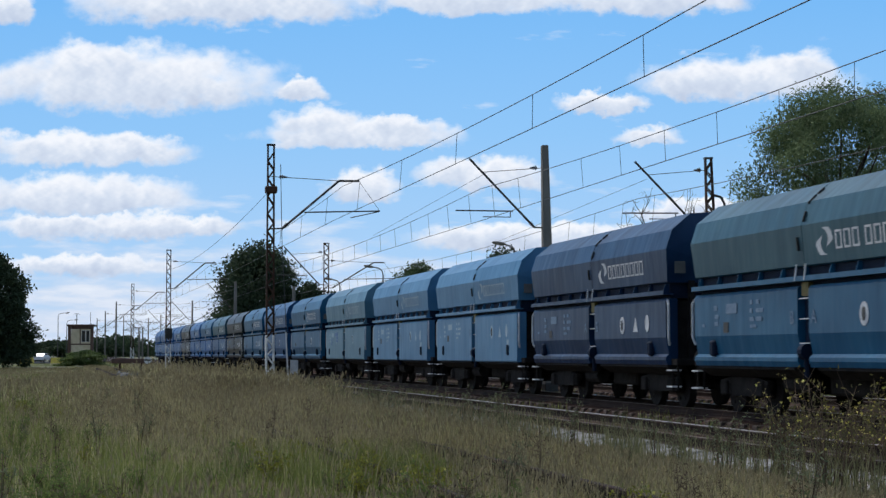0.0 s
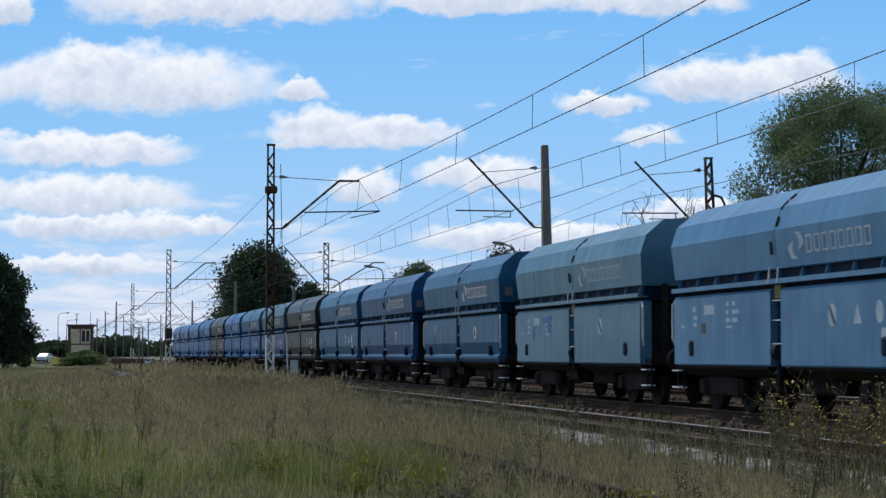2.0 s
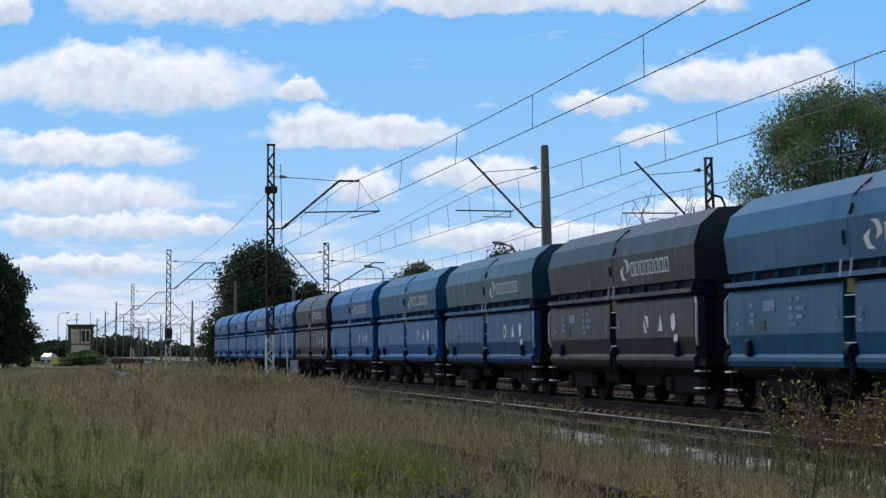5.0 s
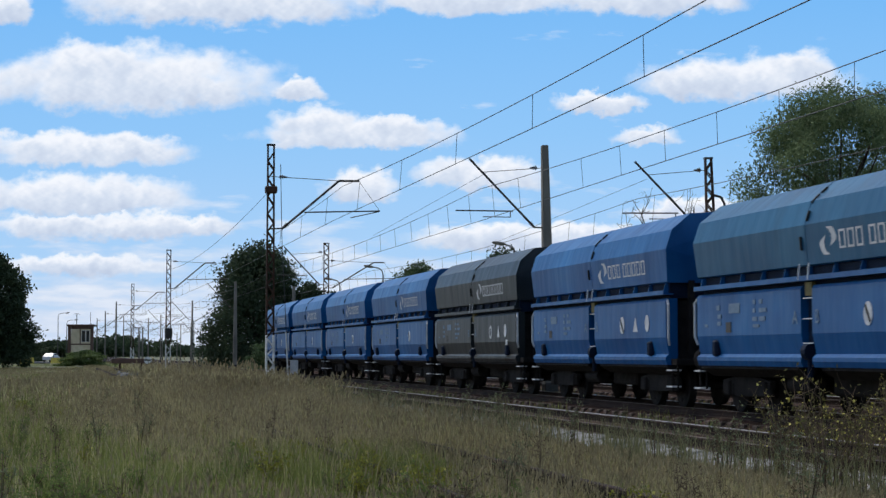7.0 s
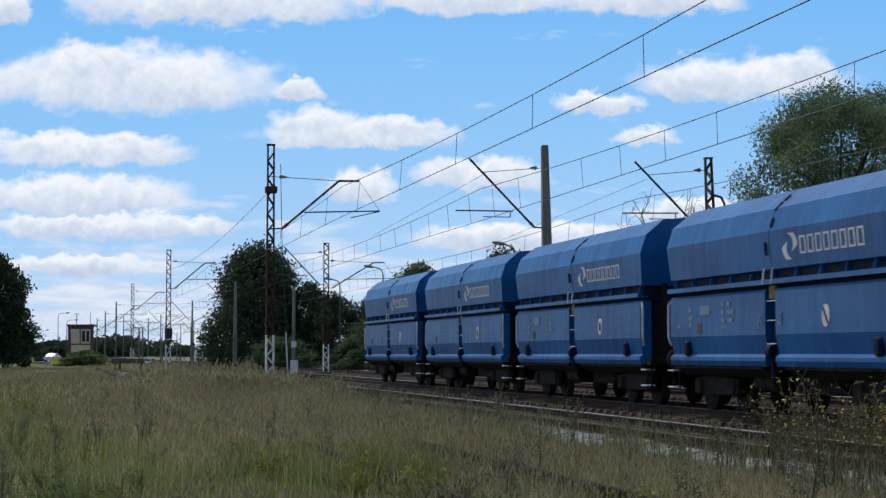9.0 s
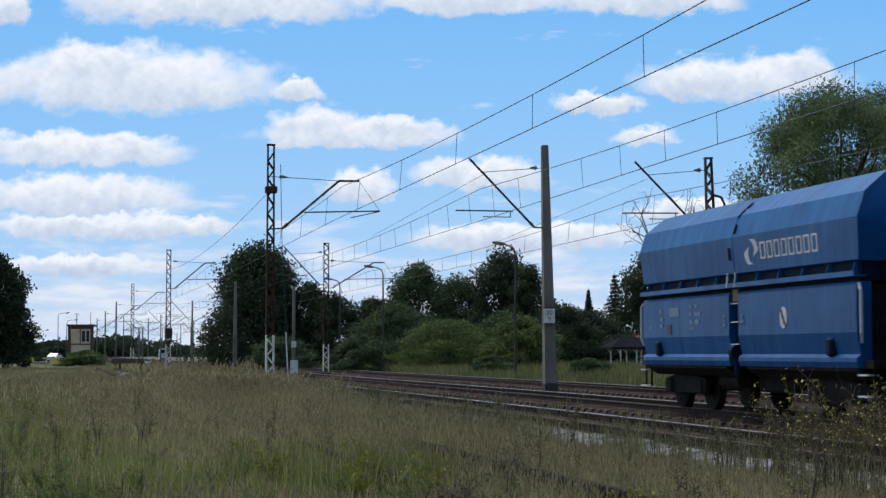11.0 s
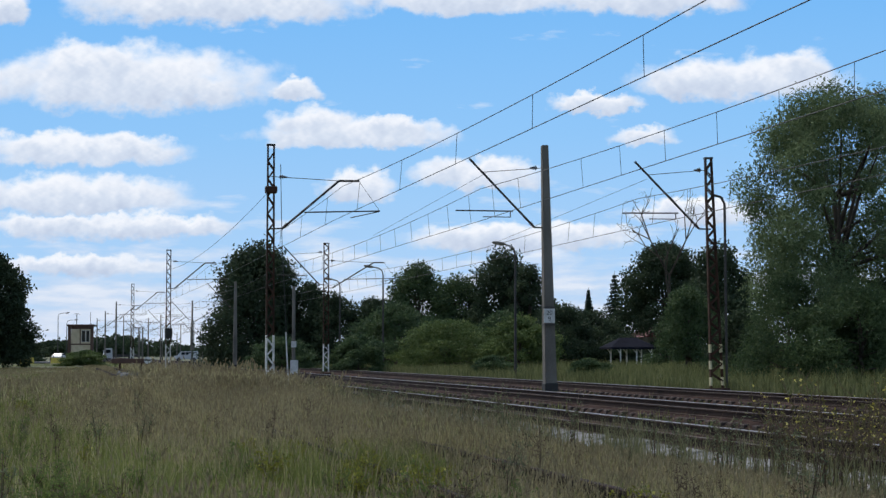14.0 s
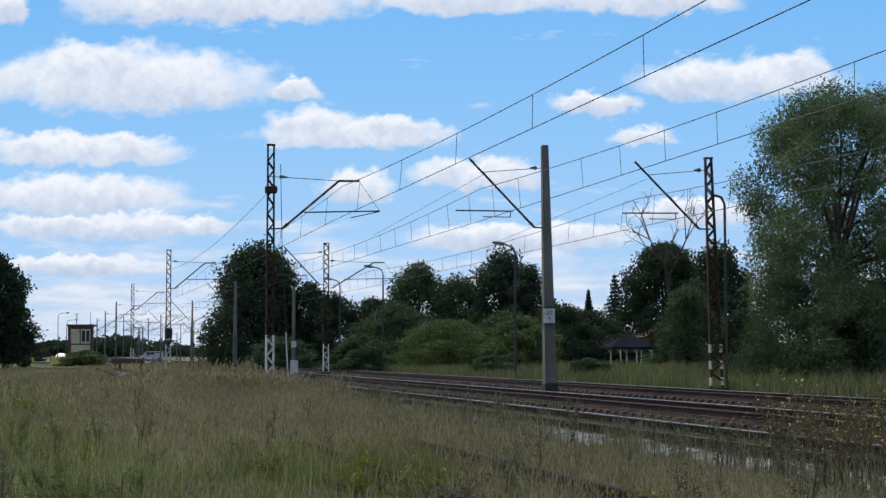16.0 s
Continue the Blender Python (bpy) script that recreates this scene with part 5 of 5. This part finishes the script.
    x = np.where(rng.random(n) < 0.5, rng.normal(11.9, 0.3, n), rng.normal(17.0, 0.6, n))
    keep = patchy(x, y, 0.5, 6.0) > 0.1
    x, y = x[keep], y[keep]
    v, f, tip = blades(rng, x, y, rng.uniform(0.1, 0.35, len(x)) + 0.12, rng.uniform(0.008, 0.018, len(x)), 0.3)
    o = new("track_weeds", quick_mesh("track_weeds", v, f, G_GREEN))
    tagged(o, "sparse weeds between the tracks", "weeds", kind="stuff")


build_meadow()


def weed_meshes(seed, h, leaves, leaf, mat_leaf, flowers=0, spread=0.3, stems=5):
    """Stems, leaves and flowers of one herb, as meshes."""
    rng = np.random.default_rng(seed)
    bm = bmesh.new()
    pts, tips = [], []
    for i in range(stems):
        a = rng.uniform(0, 2 * np.pi)
        e = Vector((math.cos(a) * spread * rng.uniform(0.3, 1), math.sin(a) * spread * rng.uniform(0.3, 1), h * rng.uniform(0.7, 1.0)))
        m = Vector((e.x * 0.35, e.y * 0.35, e.z * 0.55))
        tube(bm, (e.x * 0.08, e.y * 0.08, -0.05), m, 0.007, 0.005, seg=4)
        tube(bm, m, e, 0.005, 0.002, seg=4)
        for j in range(5):
            q = m.lerp(e, 0.2 + 0.16 * j)
            d = Vector(rng.normal(size=3)) * 0.12 * h
            d.z = abs(d.z)
            tube(bm, q, q + d, 0.003, 0.0015, seg=3)
            tips.append(q + d)
        tips.append(e)
        pts += [m * rng.uniform(0.2, 1.0) for _ in range(3)] + [m.lerp(e, rng.random()) for _ in range(6)]
    pts = np.array([tuple(p) for p in pts + tips])
    c = np.concatenate([pts, np.full((len(pts), 3), 0.06)], 1)
    v, f = leaf_cloud(rng, c, leaves, leaf, 0.1, 0.35)
    v[:, 2] = np.maximum(v[:, 2], 0.0)
    fm = None
    if flowers:
        c = np.array([(*p, 0.03, 0.03, 0.03) for p in tips])
        fv, ff = leaf_cloud(rng, c, flowers, 0.025, 0.0, 1.0)
        fm = quick_mesh("flowers", fv, ff, G_YELLOW)
    me = mesh_of("stems", bm)
    me.materials.append(G_STALK)
    return me, quick_mesh("leaves", v, f, mat_leaf), fm


def plant(name, label, meshes, at, rz=0.0, scale=1.0, group=""):
    t = thing(name, label, "weed", (at[0], at[1], ground_height(*at)), rz, group=group)
    t.scale = (scale, scale, scale)
    for nm, me in zip(("stalk", "foliage", "blossom"), meshes):
        if me is not None:
            o = new(nm, me)
            o.parent = t
            o["kind"] = "stuff"
    return t


RAGWORT = [weed_meshes(80 + i, 1.15, 210, 0.045, G_RAG, 34, 0.40, 9) for i in range(3)]
MUGWORT = [weed_meshes(90 + i, 0.8, 170, 0.042, G_MUG, 0, 0.16, 5) for i in range(2)]
GOLDEN = [weed_meshes(95, 0.5, 340, 0.05, G_LIME, 5, 0.25, 8)]
DOCK = [weed_meshes(97, 0.75, 200, 0.03, G_STALK, 0, 0.08, 2)]
swaying = []
rw = random.Random(5)
for i in range(18):
    y = rw.uniform(15.4, 20.5)
    x = y * (0.412 + 0.116 * ((i * 0.618 + 0.1) % 1.0) ** 0.8)
    swaying.append(plant("ragwort", "tall ragwort with small yellow flowers beside the line", RAGWORT[i % 3], (x, y), rw.uniform(0, 360), rw.uniform(0.62, 1.15), "ragwort stand"))
for i in range(52):
    y = rw.uniform(17, 52)
    x = rw.gauss(7.65, 0.3)
    plant("mugwort", "dull green mugwort weed on the verge", MUGWORT[i % 2], (x, y), rw.uniform(0, 360), rw.uniform(0.6, 1.1), "verge weeds")
BROAD = [weed_meshes(101 + i, 0.42, 420, 0.04, G_WEED, 0, 0.28, 9) for i in range(2)]
for i in range(90):
    y = 12 + 34 * rw.random() ** 1.3
    x = rw.uniform(-0.04 * y - 0.5, min(7.0, 0.5 * y))
    kind = rw.choice((0, 0, 1, 2, 2, 2))
    nm, lb, ms = (("mugwort", "dull green weed in the meadow", MUGWORT[0]), ("goldenrod", "yellowish flowering weed in the meadow", GOLDEN[0]), ("dock", "dark brown dead dock stalk in the meadow", DOCK[0]))[kind]
    plant(nm, lb, ms, (x, y), rw.uniform(0, 360), rw.uniform(0.5, 1.05), "meadow weeds")
# stands of fresh green herbs: middle, half width along and across, count
for cx, cy, sx, sy, count in ((0.15, 17.0, 0.45, 1.2, 11), (1.9, 20.5, 0.7, 2.0, 10), (2.6, 16.0, 0.7, 1.0, 8), (0.2, 27.0, 0.8, 3.0, 10), (-0.4, 45.0, 1.2, 8.0, 14), (4.6, 19.0, 0.6, 1.5, 5)):
    for i in range(count):
        plant("nettle", "fresh green leafy weed in the meadow", BROAD[i % 2], (rw.gauss(cx, sx), rw.gauss(cy, sy)), rw.uniform(0, 360), rw.uniform(0.55, 1.1), "meadow weeds")
for cx, cy, sx, sy, count in ((3.5, 17.2, 0.35, 0.8, 14), (3.1, 21.5, 0.5, 1.8, 14), (4.4, 26.0, 0.7, 2.5, 9)):
    for i in range(count):
        plant("goldenrod", "yellowish flowering weed in the meadow", GOLDEN[0], (rw.gauss(cx, sx), rw.gauss(cy, sy)), rw.uniform(0, 360), rw.uniform(0.5, 0.95), "meadow weeds")


# ---- far end: road, signal box, vehicles ----
M_ROAD = surface("asphalt", (0.05, 0.05, 0.05), (0.12, 0.12, 0.115), 0.6, 0.9, bump=0.2, fine=12)
M_CREAM = surface("cream_render", (0.52, 0.43, 0.27), (0.72, 0.61, 0.42), 1.2, 0.85, bump=0.2)
M_BROWN = surface("brown_paint", (0.06, 0.03, 0.02), (0.12, 0.06, 0.04), 2.0, 0.6, bump=0.1)
M_ROOFRED = surface("red_roof_tiles", (0.07, 0.02, 0.02), (0.15, 0.045, 0.04), 3.0, 0.8, bump=0.4)
M_ROOFBLUE = surface("slate_blue_roof", (0.006, 0.007, 0.012), (0.014, 0.016, 0.026), 2.0, 0.95, bump=0.2, spec=0.08)
M_CAR = surface("white_car_paint", (0.45, 0.46, 0.47), (0.6, 0.61, 0.62), 1.0, 0.3, bump=0.0)
M_GLASS = surface("dark_glass", (0.01, 0.012, 0.015), (0.02, 0.024, 0.03), 1.0, 0.08, bump=0.0)
M_TYRE = surface("tyre", (0.01, 0.01, 0.01), (0.025, 0.025, 0.025), 6.0, 0.9, bump=0.1)


def build_road():
    bm = bmesh.new()
    path = [(90, 345), (40, 345), (12, 345), (3.5, 341), (-2.0, 325), (-3.5, 305), (-9, 290), (-24, 280), (-90, 270)]
    rows = []
    for i, p in enumerate(path):
        a, b = Vector(path[max(0, i - 1)]), Vector(path[min(len(path) - 1, i + 1)])
        d = (b - a).normalized()
        n = Vector((-d.y, d.x)) * 3.2
        rows.append([bm.verts.new((p[0] + n.x * s, p[1] + n.y * s, -0.20 + 0.02 * (1 - abs(s)))) for s in (-1, 0, 1)])
    for a, b in zip(rows, rows[1:]):
        for i in range(2):
            bm.faces.new((a[i], a[i + 1], b[i + 1], b[i]))
    bmesh.ops.recalc_face_normals(bm, faces=bm.faces)
    for f in bm.faces:
        if f.normal.z < 0:
            f.normal_flip()
    r = bmesh.ops.extrude_face_region(bm, geom=bm.faces[:])
    bmesh.ops.translate(bm, vec=(0, 0, -0.16), verts=[v for v in r["geom"] if isinstance(v, bmesh.types.BMVert)])
    ob = part("road", bm, M_ROAD)
    tagged(ob, "grey asphalt road to the level crossing", "road", kind="structure")


def build_signal_box():
    t = thing("signal_box", "two-storey cream signal box with brown corner posts", "building", (4.55, 330.0, -0.36), -8)
    bm = bmesh.new()
    box(bm, (-1.75, -1.8, 0), (1.75, 1.8, 6.6))
    part("wall", bm, M_CREAM, t, "cream rendered wall")
    bm = bmesh.new()
    box(bm, (-2.55, -2.3, 6.6), (2.55, 2.3, 6.95), 0.03)
    part("roof", bm, M_BROWN, t, "flat overhanging dark roof")
    for z0, z1, x0, x1 in ((3.2, 3.45, -1.75, 1.75), (6.1, 6.6, -1.75, 1.75), (3.45, 6.1, -0.2, 0.0)):
        bm = bmesh.new()
        box(bm, (x0, -1.86, z0), (x1, -1.78, z1))
        part("band", bm, M_BROWN, t, "brown painted band")
    for x in (-2.05, 2.05):
        bm = bmesh.new()
        box(bm, (x - 0.27, -2.1, 0), (x + 0.27, -1.7, 6.65))
        part("corner_post", bm, M_BROWN, t, "dark brown corner post")
    for x0, x1, z0, z1 in ((0.2, 0.8, 3.8, 5.8), (1.0, 1.55, 3.8, 5.8), (0.0, 1.3, 0.2, 2.0)):
        bm = bmesh.new()
        box(bm, (x0 - 0.08, -1.84, z0 - 0.08), (x1 + 0.08, -1.78, z1 + 0.08))
        w = part("window", bm, M_WHITE, t, "pale window frame")
        bm = bmesh.new()
        box(bm, (x0, -1.87, z0), (x1, -1.82, z1))
        part("pane", bm, M_GLASS, w)
    bm = bmesh.new()
    tube(bm, (1.5, 0, 6.9), (1.5, 0, 9.2), 0.04)
    part("aerial", bm, M_DARKSTEEL, t, "aerial pole on the roof")
    bm = bmesh.new()
    tube(bm, (-1.0, 0, 6.9), (-1.0, 0, 9.0), 0.07)
    bar(bm, (-1.5, 0, 8.9), (-0.5, 0, 8.9), 0.08, 0.08)
    part("aerial", bm, M_DARKSTEEL, t, "forked aerial on the roof")


def build_shelter():
    t = thing("garden_shelter", "open garden shelter with a slate-blue hipped roof", "shelter", (46.7, 140.0, ground_height(46, 140)))
    bm = bmesh.new()
    g = [bm.verts.new(p) for p in ((-2.0, -1.6, 1.75), (2.0, -1.6, 1.75), (2.0, 1.6, 1.75), (-2.0, 1.6, 1.75), (-0.7, 0, 2.55), (0.7, 0, 2.55))]
    for q in ((0, 1, 5, 4), (1, 2, 5), (2, 3, 4, 5), (3, 0, 4), (3, 2, 1, 0)):
        bm.faces.new([g[i] for i in q])
    box(bm, (-2.0, -1.6, 1.58), (2.0, 1.6, 1.75))
    part("roof", bm, M_ROOFBLUE, t)
    for x in (-1.1, 0.3, 1.6):
        for y in (-1.3, 1.3):
            bm = bmesh.new()
            bar(bm, (x, y, 0), (x, y, 1.65), 0.10, 0.10)
            bar(bm, (x - 0.3, y, 1.6), (x, y, 1.2), 0.06, 0.06)
            part("post", bm, M_WHITE, t)


def build_house():
    t = thing("house", "pale rendered house with a red tiled roof", "house", (60.2, 171.0, ground_height(60, 171)))
    bm = bmesh.new()
    box(bm, (-2.0, -2.5, 0), (1.5, 2.5, 3.0))
    part("wall", bm, M_CONCRETE, t)
    bm = bmesh.new()
    prism(bm, [(-2.3, 2.9), (1.8, 2.9), (-0.2, 4.3)], -2.8, 2.8)
    part("roof", bm, M_ROOFRED, t, "red tiled pitched roof")
    bm = bmesh.new()
    box(bm, (0.3, -2.0, 3.2), (0.9, -1.4, 4.7), 0.02)
    part("chimney", bm, M_CREAM, t)
    bm = bmesh.new()
    box(bm, (-0.6, -2.54, 1.2), (0.4, -2.48, 2.3))
    part("window", bm, M_GLASS, t)


def wheel_part(parent, at, r, w):
    bm = bmesh.new()
    tube(bm, (-w / 2, 0, 0), (w / 2, 0, 0), r, seg=16)
    o = part("wheel", bm, M_TYRE, parent)
    o.location = at
    bm = bmesh.new()
    tube(bm, (-w / 2 - 0.01, 0, 0), (w / 2 + 0.01, 0, 0), r * 0.55, seg=10)
    part("rim", bm, M_CONCRETE, o)


def shell(profile, w, taper):
    """A closed body from a side profile (along y, z), narrower above the waist."""
    bm = bmesh.new()
    a = [bm.verts.new((-w / 2 * (taper if z > 1.05 else 1), y, z)) for y, z in profile]
    b = [bm.verts.new((w / 2 * (taper if z > 1.05 else 1), y, z)) for y, z in profile]
    n = len(profile)
    bm.faces.new(a)
    bm.faces.new(b[::-1])
    for i in range(n):
        bm.faces.new((a[i], b[i], b[(i + 1) % n], a[(i + 1) % n]))
    bmesh.ops.recalc_face_normals(bm, faces=bm.faces)
    bmesh.ops.bevel(bm, geom=bm.edges[:], offset=0.05, segments=2, affect="EDGES")
    return bm


def small_car(label):
    """Drives towards its own -y."""
    t = thing("car", label, "car")
    part("body", shell([(-2.0, 0.35), (-2.05, 0.7), (-1.2, 0.95), (-0.55, 1.45), (0.9, 1.5), (1.75, 1.0), (1.95, 0.9), (2.0, 0.35)], 1.7, 0.82), M_CAR, t, smooth=False)
    for s in (-1, 1):
        bm = bmesh.new()
        a = [(s * 0.845 * 0.9, y, z) for y, z in ((-0.85, 1.0), (-0.45, 1.38), (0.8, 1.4), (1.35, 1.02))]
        v = [bm.verts.new(p) for p in a] + [bm.verts.new((p[0] + s * 0.03, p[1], p[2])) for p in a]
        for q in ((0, 1, 2, 3), (4, 5, 6, 7), (0, 1, 5, 4), (1, 2, 6, 5), (2, 3, 7, 6), (3, 0, 4, 7)):
            bm.faces.new([v[i] for i in q])
        bmesh.ops.recalc_face_normals(bm, faces=bm.faces)
        part("side_window", bm, M_GLASS, t)
        for y in (-1.3, 1.3):
            wheel_part(t, (s * 0.76, y, 0.31), 0.31, 0.2)
    bm = bmesh.new()
    bar(bm, (0, -1.1, 0.99), (0, -0.6, 1.41), 1.2, 0.04)
    part("windscreen", bm, M_GLASS, t)
    bm = bmesh.new()
    for x in (-0.6, 0.6):
        box(bm, (x - 0.18, -2.07, 0.6), (x + 0.18, -1.98, 0.75))
    part("headlight", bm, M_WHITE, t)
    return t


def van(label):
    t = thing("van", label, "van")
    part("body", shell([(-2.3, 0.35), (-2.35, 0.95), (-1.5, 1.15), (-1.0, 1.85), (2.2, 1.9), (2.3, 1.0), (2.3, 0.35)], 1.85, 0.9), M_CAR, t)
    for s in (-1, 1):
        for y0, y1 in ((-1.0, -0.3), (-0.2, 0.8), (0.9, 1.9)):
            bm = bmesh.new()
            box(bm, (min(s * 0.82, s * 0.87), y0, 1.2), (max(s * 0.82, s * 0.87), y1, 1.7))
            part("side_window", bm, M_GLASS, t)
        for y in (-1.5, 1.45):
            wheel_part(t, (s * 0.82, y, 0.34), 0.34, 0.22)
    bm = bmesh.new()
    bar(bm, (0, -1.46, 1.24), (0, -1.08, 1.78), 1.4, 0.05)
    part("windscreen", bm, M_GLASS, t)
    return t


def truck(label):
    t = thing("truck", label, "truck")
    part("cab", shell([(-3.2, 0.5), (-3.25, 1.4), (-3.0, 2.45), (-1.7, 2.5), (-1.6, 0.5)], 2.2, 0.95), M_CAR, t, "white cab")
    for s in (-1, 1):
        bm = bmesh.new()
        box(bm, (min(s * 1.02, s * 1.07), -2.9, 1.5), (max(s * 1.02, s * 1.07), -2.0, 2.2))
        part("side_window", bm, M_GLASS, t)
    bm = bmesh.new()
    bar(bm, (0, -3.22, 1.45), (0, -3.04, 2.3), 1.8, 0.05)
    part("windscreen", bm, M_GLASS, t)
    bm = bmesh.new()
    box(bm, (-1.1, -1.5, 0.75), (1.1, 3.2, 0.95), 0.02)
    for x in (-1.08, 1.08):
        box(bm, (x - 0.03, -1.4, 0.95), (x + 0.03, 3.2, 1.3))
    box(bm, (-1.0, -1.45, 0.95), (1.0, -1.38, 2.1))
    part("flatbed", bm, M_DARKSTEEL, t, "low dark flatbed")
    for s in (-1, 1):
        for y in (-2.4, 1.9):
            wheel_part(t, (s * 0.95, y, 0.42), 0.42, 0.28)
    return t


build_road()
build_signal_box()
build_shelter()
build_house()
road_car = small_car("small white car waiting on the road at the crossing")
road_van = van("white van driving over the level crossing")
road_truck = truck("white-cabbed flatbed truck driving over the level crossing")


def buffer_stop():
    t = thing("buffer_stop", "rusty buffer stop beam with a white and black disc", "buffer stop", (5.2, 128.0, -0.36))
    bm = bmesh.new()
    box(bm, (-1.35, -0.12, 0.85), (1.35, 0.12, 1.2), 0.02)
    part("beam", bm, M_BROWN, t, "dark red-brown beam")
    for x in (-0.75, 0.75):
        bm = bmesh.new()
        bar(bm, (x, 0.05, -0.2), (x, 0.05, 1.0), 0.16, 0.16)
        bar(bm, (x, 1.3, -0.1), (x, 0.1, 0.9), 0.12, 0.12)
        part("upright", bm, M_RUSTY, t)
    bm = bmesh.new()
    tube(bm, (1.2, -0.16, 1.08), (1.2, -0.13, 1.08), 0.26, seg=20)
    d = part("disc", bm, M_WHITE, t, "white disc with a black bar")
    bm = bmesh.new()
    box(bm, (0.98, -0.18, 1.04), (1.42, -0.15, 1.14))
    part("disc_bar", bm, M_BLACK, d)


buffer_stop()


def rubble(at, seed):
    rng = random.Random(seed)
    t = thing("rubble_pile", "low pile of pale broken concrete in the grass", "rubble", (at[0], at[1], ground_height(*at)))
    for i in range(9):
        bm = bmesh.new()
        bmesh.ops.create_icosphere(bm, subdivisions=1, radius=1.0, matrix=Matrix.Diagonal((rng.uniform(0.2, 0.5), rng.uniform(0.2, 0.4), rng.uniform(0.25, 0.5), 1)))
        for v in bm.verts:
            v.co *= rng.uniform(0.8, 1.2)
        o = part("chunk", bm, M_PALE, t)
        o.matrix_basis = pose(rng.uniform(-0.7, 0.7), rng.uniform(-0.4, 0.4), rng.uniform(0.1, 0.3), rng.uniform(0, 60), rng.uniform(0, 60), rng.uniform(0, 180))


rubble((4.1, 100.0), 3)


def barrier(at, rz):
    t = thing("road_barrier", "yellow road barrier block beside the road", "barrier", (at[0], at[1], -0.36), rz, group="road barriers")
    bm = bmesh.new()
    prism(bm, [(-0.3, 0), (0.3, 0), (0.2, 0.35), (0.12, 0.95), (-0.12, 0.95), (-0.2, 0.35)], -1.1, 1.1)
    part("block", bm, M_YELLOW, t)
    bm = bmesh.new()
    for y in (-0.7, 0.7):
        tube(bm, (0, y, 0.9), (0, y, 1.3), 0.06)
    part("post", bm, M_DARKSTEEL, t)


barrier((0.2, 292.0), 80)
barrier((-4.6, 288.0), 95)


# ---- motion ----
SPEED = 18.07
TAIL_AT_9 = 74.37
WHEEL_R = 0.46


def motions():
    """Keys for the train and its wheels, the vehicles, the swaying ragwort and the drifting clouds."""
    walk(backdrop, [(0.0, sky_pose(0.08)), (8.0, sky_pose(0.0)), (16.0, sky_pose(-0.12))])
    # the train rolls on at an even speed
    for k, w in enumerate(wagons):
        rows = []
        for t in (0.0, 4.0, 8.0, 12.0, 16.0):
            rows.append((t, pose(TRACKS[1], TAIL_AT_9 - SPEED * (t - 9.0) - PITCH * (k + 0.5) + SHIFT.get(k, 0.0), 0)))
        walk(w, rows)
    turn = math.degrees(SPEED / WHEEL_R) / FPS
    spin = [(i / FPS, i * turn) for i in range(16 * FPS + 1)]
    first = {}
    for w in wagons:
        for b in w.children:
            for ws in b.children:
                if not ws.name.startswith("wheelset"):
                    continue
                y = round(ws.location.y, 2)
                if y in first:
                    # alike wheelsets share one set of keys
                    ws.rotation_mode = "QUATERNION"
                    ws.animation_data_create().action = first[y].animation_data.action
                    ws.animation_data.action_slot = first[y].animation_data.action_slot
                else:
                    walk(ws, [(t, pose(0, y, WHEEL_R, a % 360)) for t, a in spin])
                    first[y] = ws
    # vehicles at the crossing
    walk(road_car, [(0.0, pose(-2.3, 303, -0.18, 0, 0, 160)), (4.0, pose(-1.3, 306, -0.18, 0, 0, 158)), (9.2, pose(-0.5, 310, -0.18, 0, 0, 158)), (16.0, pose(1.0, 325, -0.18, 0, 0, 168))])
    walk(road_truck, [(0.0, pose(60.1, 345, -0.18, 0, 0, -90)), (11.3, pose(21.6, 345, -0.18, 0, 0, -90)), (12.8, pose(16.3, 345, -0.18, 0, 0, -90)), (14.3, pose(11.1, 344.6, -0.18, 0, 0, -84)), (16.0, pose(6.1, 341, -0.18, 0, 0, -60))])
    walk(road_van, [(0.0, pose(66.0, 345, -0.18, 0, 0, -90)), (13.6, pose(25.7, 345, -0.18, 0, 0, -90)), (14.9, pose(22.2, 345, -0.18, 0, 0, -90)), (16.0, pose(18.0, 345, -0.18, 0, 0, -90))])
    # the ragwort leans in the train's draught
    for i, p in enumerate(swaying):
        m = p.matrix_basis.copy()
        base, turn_ = m.translation.copy(), math.degrees(m.to_euler().z)
        rows = []
        for j in range(33):
            t = j * 0.5
            gust = 1.0 if t < 11.5 else 0.35
            rows.append((t, pose(*base, gust * 3.5 * math.sin(2.3 * t + i), gust * 3.0 * math.sin(1.7 * t + 2 * i) + 2 * gust, turn_)))
        walk(p, rows)


motions()
